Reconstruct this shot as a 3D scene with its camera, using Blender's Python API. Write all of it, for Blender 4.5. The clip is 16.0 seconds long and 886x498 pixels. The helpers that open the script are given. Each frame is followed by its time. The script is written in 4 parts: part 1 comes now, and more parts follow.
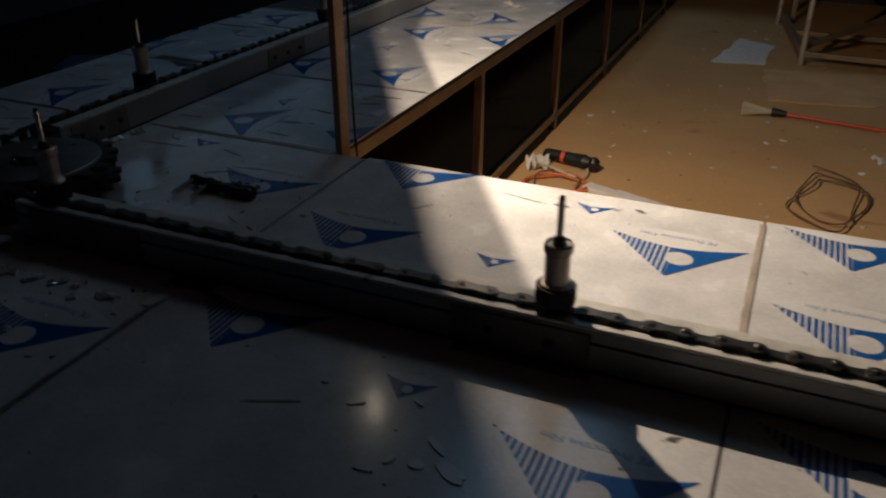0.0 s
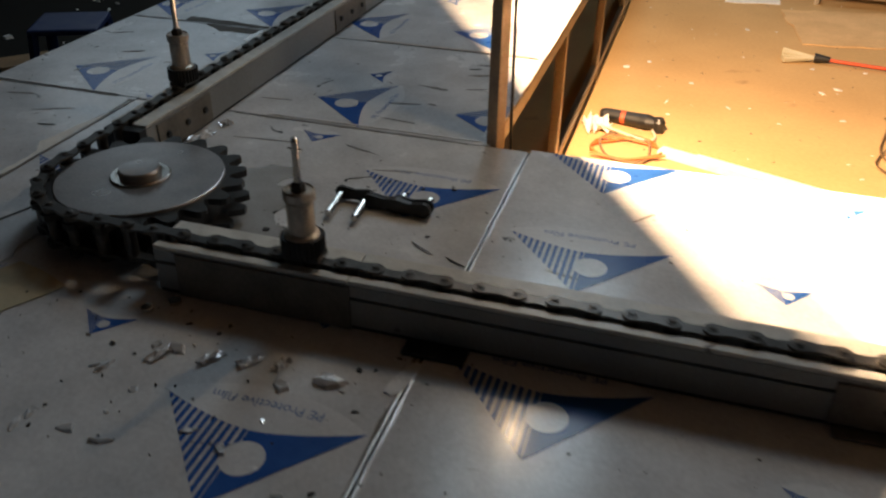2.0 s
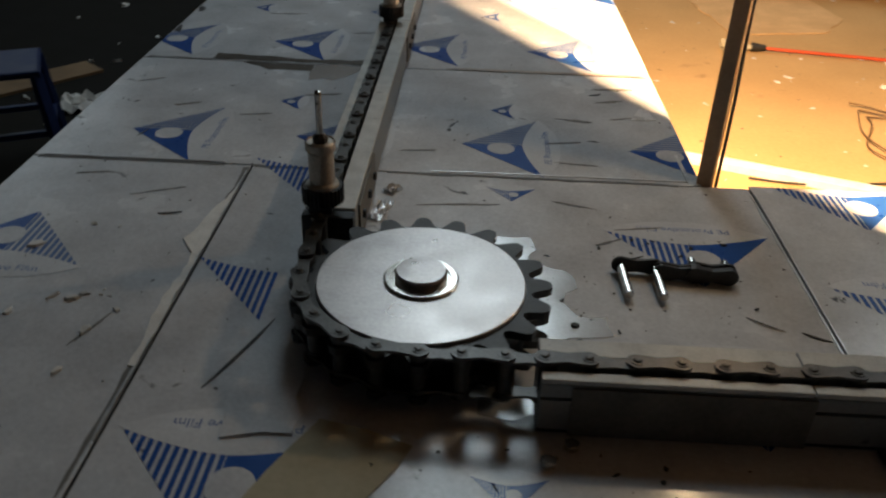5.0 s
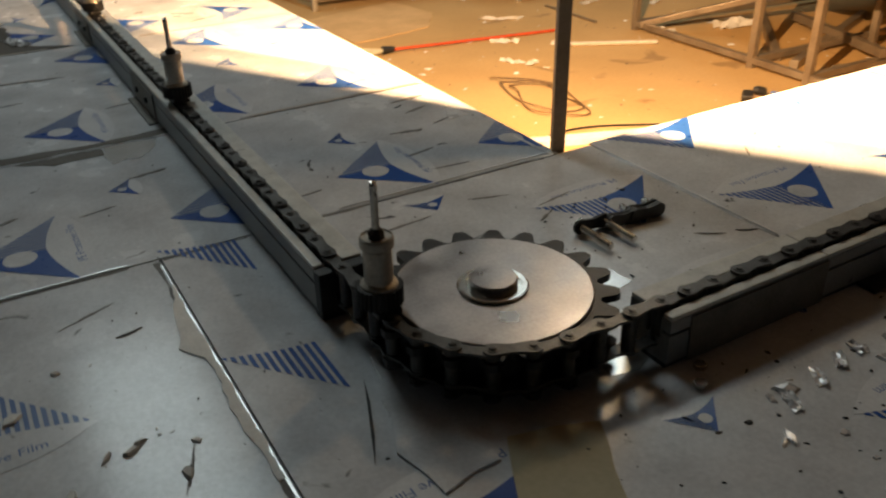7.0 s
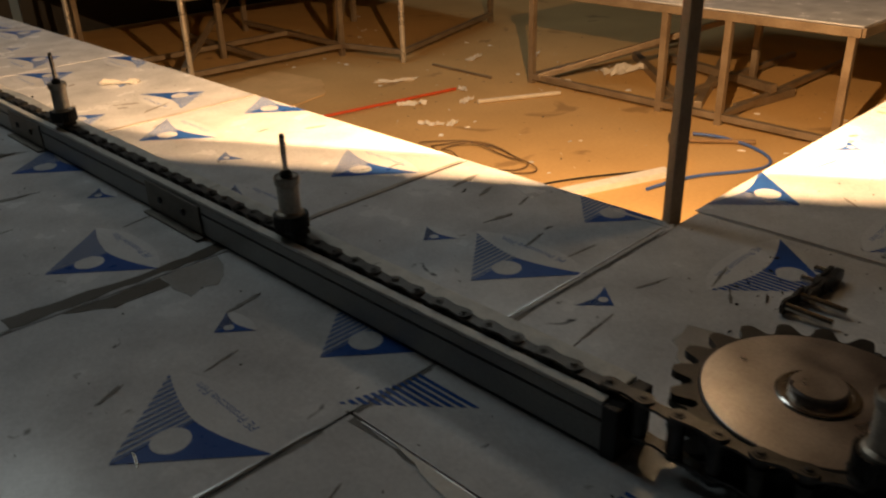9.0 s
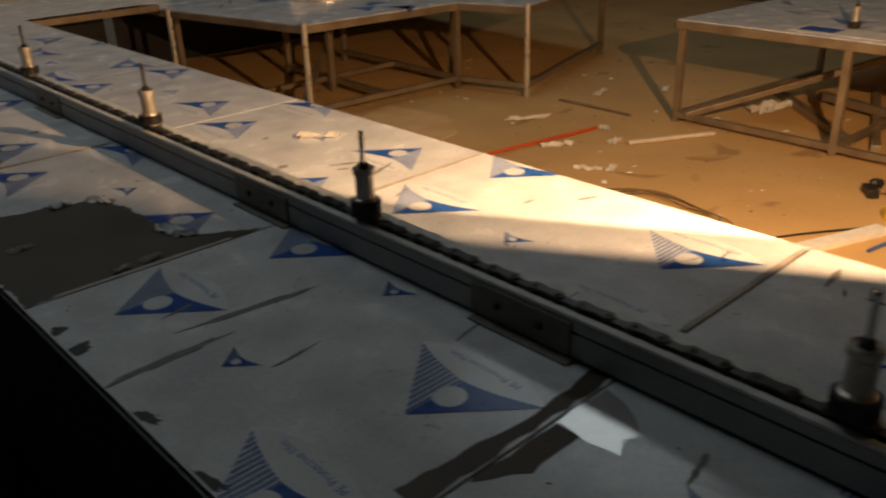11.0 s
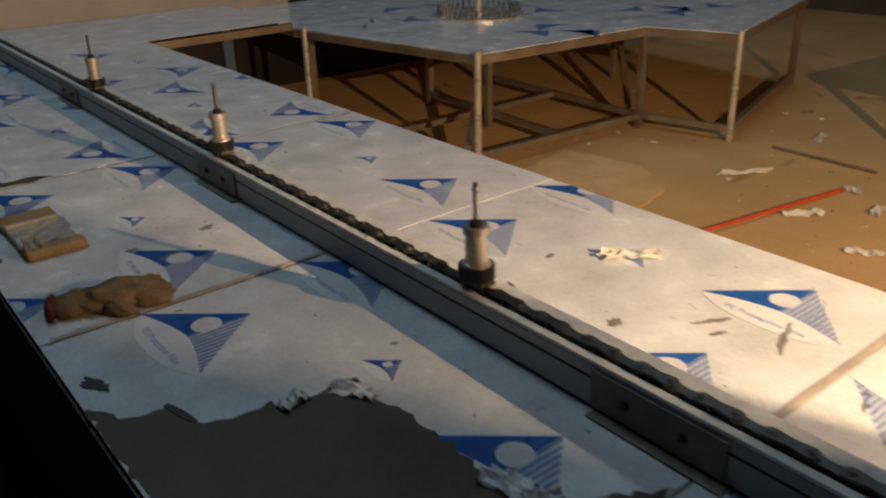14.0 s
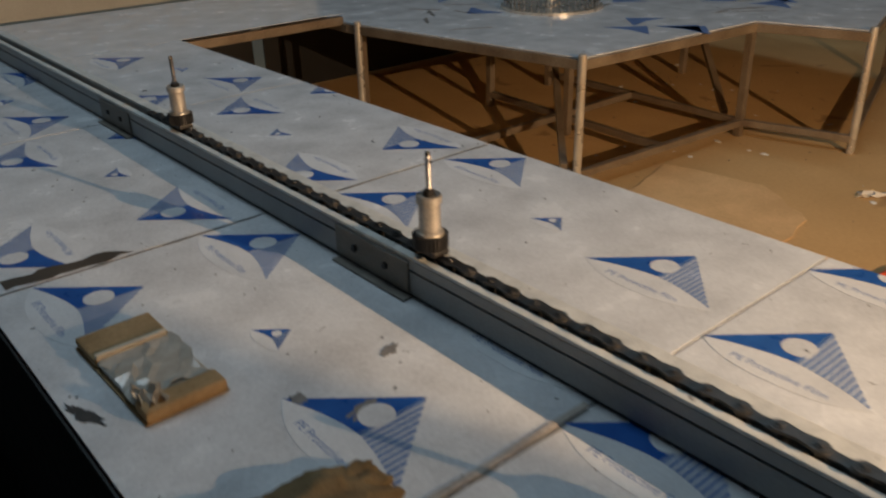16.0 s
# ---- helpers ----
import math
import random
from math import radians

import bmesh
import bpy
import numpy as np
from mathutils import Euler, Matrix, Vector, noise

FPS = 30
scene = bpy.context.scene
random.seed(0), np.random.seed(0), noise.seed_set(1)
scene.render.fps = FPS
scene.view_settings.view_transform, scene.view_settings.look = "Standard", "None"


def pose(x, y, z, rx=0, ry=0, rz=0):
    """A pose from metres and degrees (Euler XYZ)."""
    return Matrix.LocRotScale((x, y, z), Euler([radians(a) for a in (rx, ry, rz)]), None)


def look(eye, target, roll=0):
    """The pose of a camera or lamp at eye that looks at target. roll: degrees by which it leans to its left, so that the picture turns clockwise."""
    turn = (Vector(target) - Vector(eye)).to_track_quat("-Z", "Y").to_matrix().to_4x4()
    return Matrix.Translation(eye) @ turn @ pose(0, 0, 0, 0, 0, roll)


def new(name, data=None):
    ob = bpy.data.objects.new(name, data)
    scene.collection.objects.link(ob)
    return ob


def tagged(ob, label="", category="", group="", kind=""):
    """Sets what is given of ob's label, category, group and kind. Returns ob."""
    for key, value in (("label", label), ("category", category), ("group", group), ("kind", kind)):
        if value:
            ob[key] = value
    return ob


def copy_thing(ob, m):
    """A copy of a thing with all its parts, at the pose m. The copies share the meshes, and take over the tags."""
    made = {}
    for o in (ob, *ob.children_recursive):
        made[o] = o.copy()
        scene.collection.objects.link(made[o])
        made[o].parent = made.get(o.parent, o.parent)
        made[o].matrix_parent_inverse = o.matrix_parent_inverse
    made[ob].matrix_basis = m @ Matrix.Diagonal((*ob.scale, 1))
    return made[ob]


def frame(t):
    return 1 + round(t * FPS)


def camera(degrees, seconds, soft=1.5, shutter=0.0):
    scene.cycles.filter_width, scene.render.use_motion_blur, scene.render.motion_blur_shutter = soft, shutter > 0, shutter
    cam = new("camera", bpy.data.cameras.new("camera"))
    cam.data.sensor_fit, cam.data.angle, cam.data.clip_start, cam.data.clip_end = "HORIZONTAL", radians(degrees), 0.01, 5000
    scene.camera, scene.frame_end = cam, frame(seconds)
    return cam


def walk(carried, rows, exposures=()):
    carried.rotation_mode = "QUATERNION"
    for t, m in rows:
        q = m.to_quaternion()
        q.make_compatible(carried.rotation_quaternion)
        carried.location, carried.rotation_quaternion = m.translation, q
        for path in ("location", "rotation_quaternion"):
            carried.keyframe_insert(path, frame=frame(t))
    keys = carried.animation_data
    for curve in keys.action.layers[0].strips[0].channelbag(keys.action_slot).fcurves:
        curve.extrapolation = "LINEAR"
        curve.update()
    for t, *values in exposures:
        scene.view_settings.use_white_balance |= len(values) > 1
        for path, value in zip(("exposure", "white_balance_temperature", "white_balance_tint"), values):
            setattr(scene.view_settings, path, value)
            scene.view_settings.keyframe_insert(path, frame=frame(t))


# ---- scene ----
cam = camera(56.5, 16.0, soft=2.2, shutter=0.5)

PATH = [
    (0, (1.877, -1.519, 1.667), (1.176, 0.117, 0.755), 0.2),
    (0.5, (1.637, -1.426, 1.654), (0.992, 0.221, 0.721), -1.0),
    (1, (1.414, -1.384, 1.627), (0.876, 0.285, 0.666), 1.1),
    (1.5, (1.205, -1.39, 1.633), (0.703, 0.273, 0.643), 0.6),
    (2, (1.053, -1.304, 1.627), (0.565, 0.332, 0.585), 0.9),
    (2.5, (0.911, -1.169, 1.619), (0.36, 0.466, 0.608), -1.0),
    (3, (0.789, -1.095, 1.611), (0.254, 0.495, 0.523), -0.9),
    (3.5, (0.62, -1.079, 1.58), (0.273, 0.552, 0.475), 1.8),
    (4, (0.374, -1.149, 1.588), (0.182, 0.519, 0.5), 1.7),
    (4.5, (0.246, -1.171, 1.615), (0.051, 0.499, 0.532), 2.4),
    (4.7, (0.181, -1.154, 1.603), (0.024, 0.536, 0.545), 2.4),
    (7, (-0.673, -0.998, 1.596), (0.2, 0.514, 0.62), -1.3),
    (7.5, (-0.808, -0.869, 1.609), (0.198, 0.605, 0.707), -0.8),
    (8, (-0.947, -0.719, 1.61), (0.142, 0.704, 0.721), -0.8),
    (8.2, (-1.007, -0.632, 1.601), (0.143, 0.74, 0.71), -1.6),
    (10.3, (-1.204, 0.204, 1.633), (0.106, 1.456, 0.786), -1.2),
    (10.5, (-1.257, 0.329, 1.633), (0.063, 1.591, 0.818), -1.2),
    (11, (-1.38, 0.539, 1.661), (-0.155, 1.881, 0.825), -1.9),
    (11.5, (-1.404, 0.721, 1.665), (-0.224, 2.083, 0.798), -1.3),
    (12, (-1.335, 0.949, 1.654), (-0.175, 2.359, 0.836), -0.4),
    (12.5, (-1.322, 1.113, 1.652), (-0.161, 2.505, 0.808), -0.6),
    (13, (-1.33, 1.366, 1.641), (-0.093, 2.706, 0.819), -1.7),
    (13.5, (-1.307, 1.618, 1.634), (-0.107, 2.975, 0.785), -1.1),
    (14, (-1.212, 1.889, 1.645), (-0.091, 3.326, 0.821), -1.8),
    (14.5, (-1.179, 2.114, 1.623), (-0.112, 3.554, 0.734), -0.8),
    (15, (-1.206, 2.405, 1.623), (-0.069, 3.808, 0.765), -2.9),
    (15.5, (-1.235, 2.63, 1.627), (-0.09, 4.014, 0.747), -1.9),
    (16, (-1.199, 2.891, 1.638), (-0.046, 4.272, 0.764), -1.5),
]

# ---- exposure over the clip ----
EXPOSURES = [(0, -2.45, 5300, 9), (0.5, -1.95, 5300, 9), (1.0, -0.95, 6000, 10), (1.5, 0.0, 6500, 12), (2.5, 0.42, 7200, 15), (3.5, 0.40, 7300, 15), (4.5, 0.34, 7300, 15), (7.0, 0.45, 8000, 13), (8.0, 0.06, 8300, 15), (10.3, -1.17, 8800, 19), (11.0, -0.92, 8100, 17), (12.0, -0.62, 7500, 15), (13.5, -0.74, 6750, 12), (14.5, -0.48, 6600, 11), (16.0, -0.40, 6600, 11)]
walk(cam, [(t, look(eye, target, roll)) for t, eye, target, roll in PATH], EXPOSURES)

# ---- world and lights ----
world = bpy.data.worlds.new("world")
scene.world = world
world.use_nodes = True
wb = world.node_tree.nodes["Background"]
wb.inputs[0].default_value = (0.45, 0.6, 0.8, 1)
wb.inputs[1].default_value = 0.03

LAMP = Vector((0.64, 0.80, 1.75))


def lamp(name, kind, energy, colour, m, **settings):
    d = bpy.data.lights.new(name, kind)
    d.energy, d.color = energy, colour
    if kind == "AREA":
        d.shape = "RECTANGLE"
        d.size, d.size_y = settings["size"], settings["size_y"]
    else:
        d.shadow_soft_size = settings["radius"]
    ob = new(name, d)
    ob.matrix_world = m
    return ob


# the bulb; a weaker lamp added a little in front makes the half-lit band
lamp("flood_bulb", "POINT", 660, (1.0, 0.68, 0.40), Matrix.Translation(LAMP), radius=0.002)
lamp("flood_edge_fill", "POINT", 270, (1.0, 0.68, 0.40), Matrix.Translation(LAMP + Vector((0.84, 0.545, 0.0)) * 0.016), radius=0.004)
# cool daylight through two long skylights; the unseen west window is an added fill
lamp("skylight_a", "AREA", 106, (0.62, 0.84, 1.0), pose(0.1, 6.0, 6.0), size=1.3, size_y=4.8)
lamp("skylight_b", "AREA", 55, (0.62, 0.84, 1.0), pose(5.4, 5.6, 6.0), size=1.3, size_y=3.6)
lamp("west_fill", "AREA", 14, (0.62, 0.84, 1.0), look((-4.98, 7.4, 3.6), (0.0, 7.4, 2.6)), size=4.6, size_y=1.6)

# ---- materials ----


def material(name, base, rough=0.6, metal=0.0, dark=None, scale=6.0, fine=90.0, amount=0.5, bump=0.15, spec=0.5, rough_var=0.15, islands=False, stain=None, stain_scale=9.0, stain_cut=0.66, coat=0.0):
    """Two scales of variation between base and dark, fine relief, and sparse stains."""
    m = bpy.data.materials.new(name)
    m.use_nodes = True
    nt = m.node_tree
    b = nt.nodes["Principled BSDF"]
    b.inputs["Metallic"].default_value = metal
    b.inputs["Specular IOR Level"].default_value = spec
    b.inputs["Coat Weight"].default_value = coat
    b.inputs["Coat Roughness"].default_value = 0.14
    co = nt.nodes.new("ShaderNodeNewGeometry")
    n1, n2 = nt.nodes.new("ShaderNodeTexNoise"), nt.nodes.new("ShaderNodeTexNoise")
    n1.inputs["Scale"].default_value, n2.inputs["Scale"].default_value = scale, fine
    n1.inputs["Detail"].default_value, n2.inputs["Detail"].default_value = 6, 4
    for n in (n1, n2):
        nt.links.new(co.outputs["Position"], n.inputs["Vector"])
    mix1 = nt.nodes.new("ShaderNodeMix")
    mix1.data_type = "FLOAT"
    mix1.inputs[0].default_value = 0.35
    nt.links.new(n1.outputs[0], mix1.inputs[2])
    nt.links.new(n2.outputs[0], mix1.inputs[3])
    ramp = nt.nodes.new("ShaderNodeValToRGB")
    dark = dark or tuple(c * 0.6 for c in base)
    ramp.color_ramp.elements[0].position, ramp.color_ramp.elements[1].position = 0.5 - 0.25 * amount, 0.5 + 0.2
    ramp.color_ramp.elements[0].color, ramp.color_ramp.elements[1].color = (*dark, 1), (*base, 1)
    nt.links.new(mix1.outputs[0], ramp.inputs[0])
    colour = ramp.outputs[0]
    if stain:
        n3 = nt.nodes.new("ShaderNodeTexNoise")
        n3.inputs["Scale"].default_value, n3.inputs["Detail"].default_value, n3.inputs["Distortion"].default_value = stain_scale, 8, 0.8
        nt.links.new(co.outputs["Position"], n3.inputs["Vector"])
        cut = nt.nodes.new("ShaderNodeMapRange")
        cut.inputs[1].default_value, cut.inputs[2].default_value = stain_cut, stain_cut + 0.05
        nt.links.new(n3.outputs[0], cut.inputs[0])
        over = nt.nodes.new("ShaderNodeMix")
        over.data_type = "RGBA"
        nt.links.new(cut.outputs[0], over.inputs[0])
        nt.links.new(colour, over.inputs[6])
        over.inputs[7].default_value = (*stain, 1)
        colour = over.outputs[2]
    if islands:
        hue = nt.nodes.new("ShaderNodeHueSaturation")
        var = nt.nodes.new("ShaderNodeMapRange")
        var.inputs[3].default_value, var.inputs[4].default_value = 0.7, 1.25
        nt.links.new(co.outputs["Random Per Island"], var.inputs[0])
        nt.links.new(var.outputs[0], hue.inputs["Value"])
        nt.links.new(colour, hue.inputs["Color"])
        colour = hue.outputs[0]
    nt.links.new(colour, b.inputs["Base Color"])
    rr = nt.nodes.new("ShaderNodeMapRange")
    rr.inputs[3].default_value, rr.inputs[4].default_value = max(0.02, rough - rough_var), min(1, rough + rough_var)
    nt.links.new(n1.outputs[0], rr.inputs[0])
    nt.links.new(rr.outputs[0], b.inputs["Roughness"])
    if bump:
        bp = nt.nodes.new("ShaderNodeBump")
        bp.inputs["Strength"].default_value, bp.inputs["Distance"].default_value = bump, 0.004
        nt.links.new(mix1.outputs[0], bp.inputs["Height"])
        nt.links.new(bp.outputs[0], b.inputs["Normal"])
    return m


def glowing(name, colour, strength):
    m = bpy.data.materials.new(name)
    m.use_nodes = True
    b = m.node_tree.nodes["Principled BSDF"]
    b.inputs["Base Color"].default_value = (*colour, 1)
    b.inputs["Emission Color"].default_value = (*colour, 1)
    b.inputs["Emission Strength"].default_value = strength
    return m


FILM = material("protective_film", (0.78, 0.80, 0.82), 0.24, dark=(0.42, 0.435, 0.455), scale=7, fine=130, amount=1.2, bump=0.10, spec=0.22, coat=0.3, stain=(0.10, 0.10, 0.105), stain_scale=14, stain_cut=0.70, rough_var=0.12)
HALO = material("film_print_white", (0.82, 0.84, 0.86), 0.24, dark=(0.55, 0.565, 0.585), scale=5, fine=120, amount=1.0, bump=0.06, spec=0.22, rough_var=0.1, coat=0.3)
BLUE = material("film_print_blue", (0.024, 0.115, 0.40), 0.32, dark=(0.017, 0.085, 0.32), scale=30, fine=300, bump=0.04, spec=0.15, coat=0.3)
PALE_BLUE = material("film_print_worn_blue", (0.16, 0.25, 0.46), 0.34, dark=(0.11, 0.19, 0.40), scale=30, fine=300, bump=0.04, spec=0.15, coat=0.3)
STEEL = material("bare_sheet_steel", (0.105, 0.082, 0.062), 0.5, metal=0.2, dark=(0.038, 0.034, 0.028), scale=5, fine=120, amount=1.3, bump=0.08, spec=0.3)
BRIGHT = material("bright_sheet_steel", (0.88, 0.88, 0.87), 0.34, metal=0.85, dark=(0.6, 0.6, 0.6), scale=14, fine=120, bump=0.1, rough_var=0.06)
FACE = material("machined_steel", (0.50, 0.46, 0.44), 0.34, metal=0.9, dark=(0.20, 0.18, 0.17), scale=14, fine=160, amount=1.5, bump=0.08, rough_var=0.2)
DARKSTEEL = material("oily_dark_steel", (0.055, 0.052, 0.05), 0.42, metal=0.6, dark=(0.018, 0.017, 0.016), scale=40, fine=300, amount=1.0, bump=0.2)
LINKSTEEL = material("worn_chain_steel", (0.13, 0.125, 0.12), 0.4, metal=0.8, dark=(0.03, 0.028, 0.026), scale=30, fine=200, amount=1.2, bump=0.15)
CHROME = material("polished_pin_steel", (0.7, 0.68, 0.64), 0.2, metal=1.0, dark=(0.45, 0.42, 0.38), scale=40, fine=200, bump=0.05, rough_var=0.08)
SPINDLE = material("dull_turned_steel", (0.60, 0.55, 0.48), 0.42, metal=0.6, dark=(0.36, 0.32, 0.27), scale=25, fine=200, bump=0.06)
ALU = material("rail_aluminium", (0.36, 0.37, 0.37), 0.45, metal=0.35, dark=(0.25, 0.255, 0.25), scale=5, fine=160, bump=0.06, stain=(0.07, 0.065, 0.06), stain_scale=11, stain_cut=0.69)
STRIP = material("white_wear_strip", (0.74, 0.74, 0.70), 0.4, dark=(0.5, 0.5, 0.47), scale=20, fine=200, bump=0.06, stain=(0.12, 0.11, 0.1), stain_scale=22, stain_cut=0.7)
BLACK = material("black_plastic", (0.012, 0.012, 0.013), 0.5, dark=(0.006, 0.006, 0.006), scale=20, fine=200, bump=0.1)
TUBE = material("stained_square_tube", (0.36, 0.29, 0.21), 0.42, metal=0.5, dark=(0.17, 0.12, 0.08), scale=7, fine=90, amount=1.0, bump=0.12)
STAINLESS = material("stainless_leg", (0.74, 0.70, 0.62), 0.30, metal=0.6, dark=(0.55, 0.50, 0.43), scale=8, fine=150, bump=0.05)
FLOOR = material("dusty_concrete", (0.61, 0.39, 0.18), 0.85, dark=(0.46, 0.285, 0.12), scale=1.6, fine=45, amount=1.0, bump=0.3, spec=0.2, stain=(0.36, 0.22, 0.10), stain_scale=2.2, stain_cut=0.64)
WALL = material("sooty_plaster", (0.11, 0.095, 0.08), 0.9, dark=(0.06, 0.053, 0.046), scale=1.2, fine=30, bump=0.2, spec=0.2)
CREAM = material("cream_board", (0.62, 0.56, 0.44), 0.7, dark=(0.5, 0.44, 0.34), scale=3, fine=60, bump=0.1)
CARD = material("brown_cardboard", (0.44, 0.30, 0.16), 0.85, dark=(0.27, 0.18, 0.09), scale=8, fine=90, bump=0.15, spec=0.15)
YELLOWED = material("yellowed_paper", (0.55, 0.50, 0.36), 0.8, dark=(0.44, 0.39, 0.27), scale=8, fine=90, bump=0.1, spec=0.2)
PAPER = material("white_scrap", (0.78, 0.76, 0.72), 0.6, dark=(0.6, 0.58, 0.54), scale=20, fine=150, bump=0.2, islands=True)
GRIT = material("dark_grit", (0.06, 0.055, 0.05), 0.7, dark=(0.02, 0.02, 0.02), scale=60, fine=200, bump=0.2, islands=True)
DUST = material("grey_scuff", (0.30, 0.28, 0.26), 0.7, dark=(0.18, 0.17, 0.16), scale=40, fine=250, bump=0.1, islands=True)
RED = material("red_paint", (0.62, 0.09, 0.03), 0.45, dark=(0.45, 0.06, 0.02), scale=12, fine=100, bump=0.1)
ORANGE = material("orange_cable", (0.62, 0.17, 0.05), 0.5, dark=(0.55, 0.13, 0.03), scale=30, fine=100, bump=0.05)
BLUEHOSE = material("blue_hose", (0.05, 0.13, 0.38), 0.4, dark=(0.04, 0.10, 0.3), scale=30, fine=100, bump=0.05)
BLUEPLASTIC = material("dark_blue_plastic", (0.015, 0.035, 0.12), 0.45, dark=(0.01, 0.02, 0.08), scale=10, fine=100, bump=0.05)
YELLOW = material("yellow_plastic", (0.75, 0.5, 0.04), 0.45, dark=(0.6, 0.38, 0.03), scale=10, fine=100, bump=0.05)
GLOVE = material("soiled_knit_cotton", (0.27, 0.19, 0.10), 0.95, dark=(0.08, 0.055, 0.03), scale=18, fine=260, amount=1.2, bump=0.6, spec=0.1)
CUFF = material("red_knit_cuff", (0.19, 0.05, 0.035), 0.95, dark=(0.10, 0.025, 0.02), scale=30, fine=300, bump=0.5, spec=0.1)
CLEAR = material("cloudy_plastic_bag", (0.55, 0.52, 0.46), 0.18, dark=(0.42, 0.38, 0.32), scale=20, fine=60, bump=0.6, coat=0.5)
WOOD = material("old_plank", (0.30, 0.19, 0.10), 0.75, dark=(0.17, 0.10, 0.05), scale=6, fine=80, bump=0.25)
POSTRUST = material("brown_stained_post", (0.62, 0.44, 0.28), 0.6, metal=0.0, dark=(0.38, 0.25, 0.15), scale=9, fine=90, amount=1.0, bump=0.12)
PALEMETAL = material("pale_grey_paint", (0.72, 0.66, 0.56), 0.45, dark=(0.5, 0.45, 0.37), scale=12, fine=100, bump=0.06)
BROWNCORD = material("dusty_brown_cord", (0.20, 0.115, 0.05), 0.6, dark=(0.11, 0.065, 0.03), scale=30, fine=150, bump=0.05)
TATTER = material("film_tatter", (0.80, 0.81, 0.82), 0.3, dark=(0.6, 0.61, 0.62), scale=30, fine=150, bump=0.1)
GLOW = glowing("lamp_glass", (1.0, 0.76, 0.48), 210.0)

# ---- mesh helpers ----
rng = random.Random(7)


def mesh(name, bm, mat, smooth=False):
    me = bpy.data.meshes.new(name)
    if smooth:
        for f in bm.faces:
            f.smooth = True
    bm.to_mesh(me)
    bm.free()
    me.materials.append(mat)
    return me


def part(name, bm, mat, parent, label="", m=None, smooth=False):
    ob = new(name, mesh(name, bm, mat, smooth))
    ob.parent = parent
    if m is not None:
        ob.matrix_basis = m
    if label:
        ob["label"] = label
    return ob


def thing(name, label, category, m=None, group="", kind=""):
    ob = tagged(new(name), label, category, group, kind)
    if m is not None:
        ob.matrix_basis = m
    return ob


def whole(name, bm, mat, label, category, m=None, group="", kind="", smooth=False):
    ob = tagged(new(name, mesh(name, bm, mat, smooth)), label, category, group, kind)
    if m is not None:
        ob.matrix_basis = m
    return ob


def box(x0, y0, z0, x1, y1, z1, bevel=0.0, bm=None, m=None):
    own = bmesh.new()
    bmesh.ops.create_cube(own, size=1, matrix=Matrix.LocRotScale(((x0 + x1) / 2, (y0 + y1) / 2, (z0 + z1) / 2), None, (x1 - x0, y1 - y0, z1 - z0)))
    if bevel:
        bmesh.ops.bevel(own, geom=own.edges[:], offset=bevel, segments=2, affect="EDGES", profile=0.6)
    if m is not None:
        own.transform(m)
    return joined(bm, own)


def joined(bm, own):
    if bm is None:
        return own
    me = bpy.data.meshes.new("tmp")
    own.to_mesh(me)
    own.free()
    bm.from_mesh(me)
    bpy.data.meshes.remove(me)
    return bm


def lathe(profile, segments=32, bm=None, m=None):
    """A turned solid from (radius, height) pairs, bottom to top."""
    own = bmesh.new()
    rings = []
    for r, z in profile:
        rings.append([own.verts.new((r * math.cos(a), r * math.sin(a), z)) for a in (2 * math.pi * i / segments for i in range(segments))])
    for a, b in zip(rings, rings[1:]):
        for i in range(segments):
            j = (i + 1) % segments
            own.faces.new((a[i], a[j], b[j], b[i]))
    own.faces.new(rings[0][::-1])
    own.faces.new(rings[-1])
    if m is not None:
        own.transform(m)
    return joined(bm, own)


def prism(points, z0, z1, bm=None, m=None, bevel=0.0):
    """A flat solid with the given outline."""
    own = bmesh.new()
    low = [own.verts.new((x, y, z0)) for x, y in points]
    high = [own.verts.new((x, y, z1)) for x, y in points]
    own.faces.new(low[::-1])
    own.faces.new(high)
    for i in range(len(points)):
        j = (i + 1) % len(points)
        own.faces.new((low[i], low[j], high[j], high[i]))
    bmesh.ops.recalc_face_normals(own, faces=own.faces[:])
    if bevel:
        bmesh.ops.bevel(own, geom=own.edges[:], offset=bevel, segments=1, affect="EDGES")
    if m is not None:
        own.transform(m)
    return joined(bm, own)


def bar(a, b, w, h=None, bm=None, bevel=0.003):
    """A straight square bar from a to b."""
    a, b = Vector(a), Vector(b)
    d = b - a
    turn = d.to_track_quat("Y", "Z").to_matrix().to_4x4()
    h = h or w
    return box(-w / 2, 0, -h / 2, w / 2, d.length, h / 2, bevel, bm, Matrix.Translation(a) @ turn)


def rod(a, b, r, bm=None, segments=14):
    a, b = Vector(a), Vector(b)
    d = b - a
    return lathe([(r * 0.9, 0), (r, r * 0.15), (r, d.length - r * 0.15), (r * 0.9, d.length)], segments, bm, Matrix.Translation(a) @ d.to_track_quat("Z", "X").to_matrix().to_4x4())


def cable(name, points, r, mat, label, category="cable", parent=None):
    c = bpy.data.curves.new(name, "CURVE")
    c.dimensions, c.bevel_depth, c.bevel_resolution, c.resolution_u = "3D", r, 3, 10
    s = c.splines.new("NURBS")
    s.points.add(len(points) - 1)
    for p, q in zip(s.points, points):
        p.co = (*q, 1)
    s.order_u, s.use_endpoint_u = 4, True
    c.materials.append(mat)
    ob = new(name, c)
    if parent:
        ob.parent = parent
    else:
        tagged(ob, label, category)
    return ob


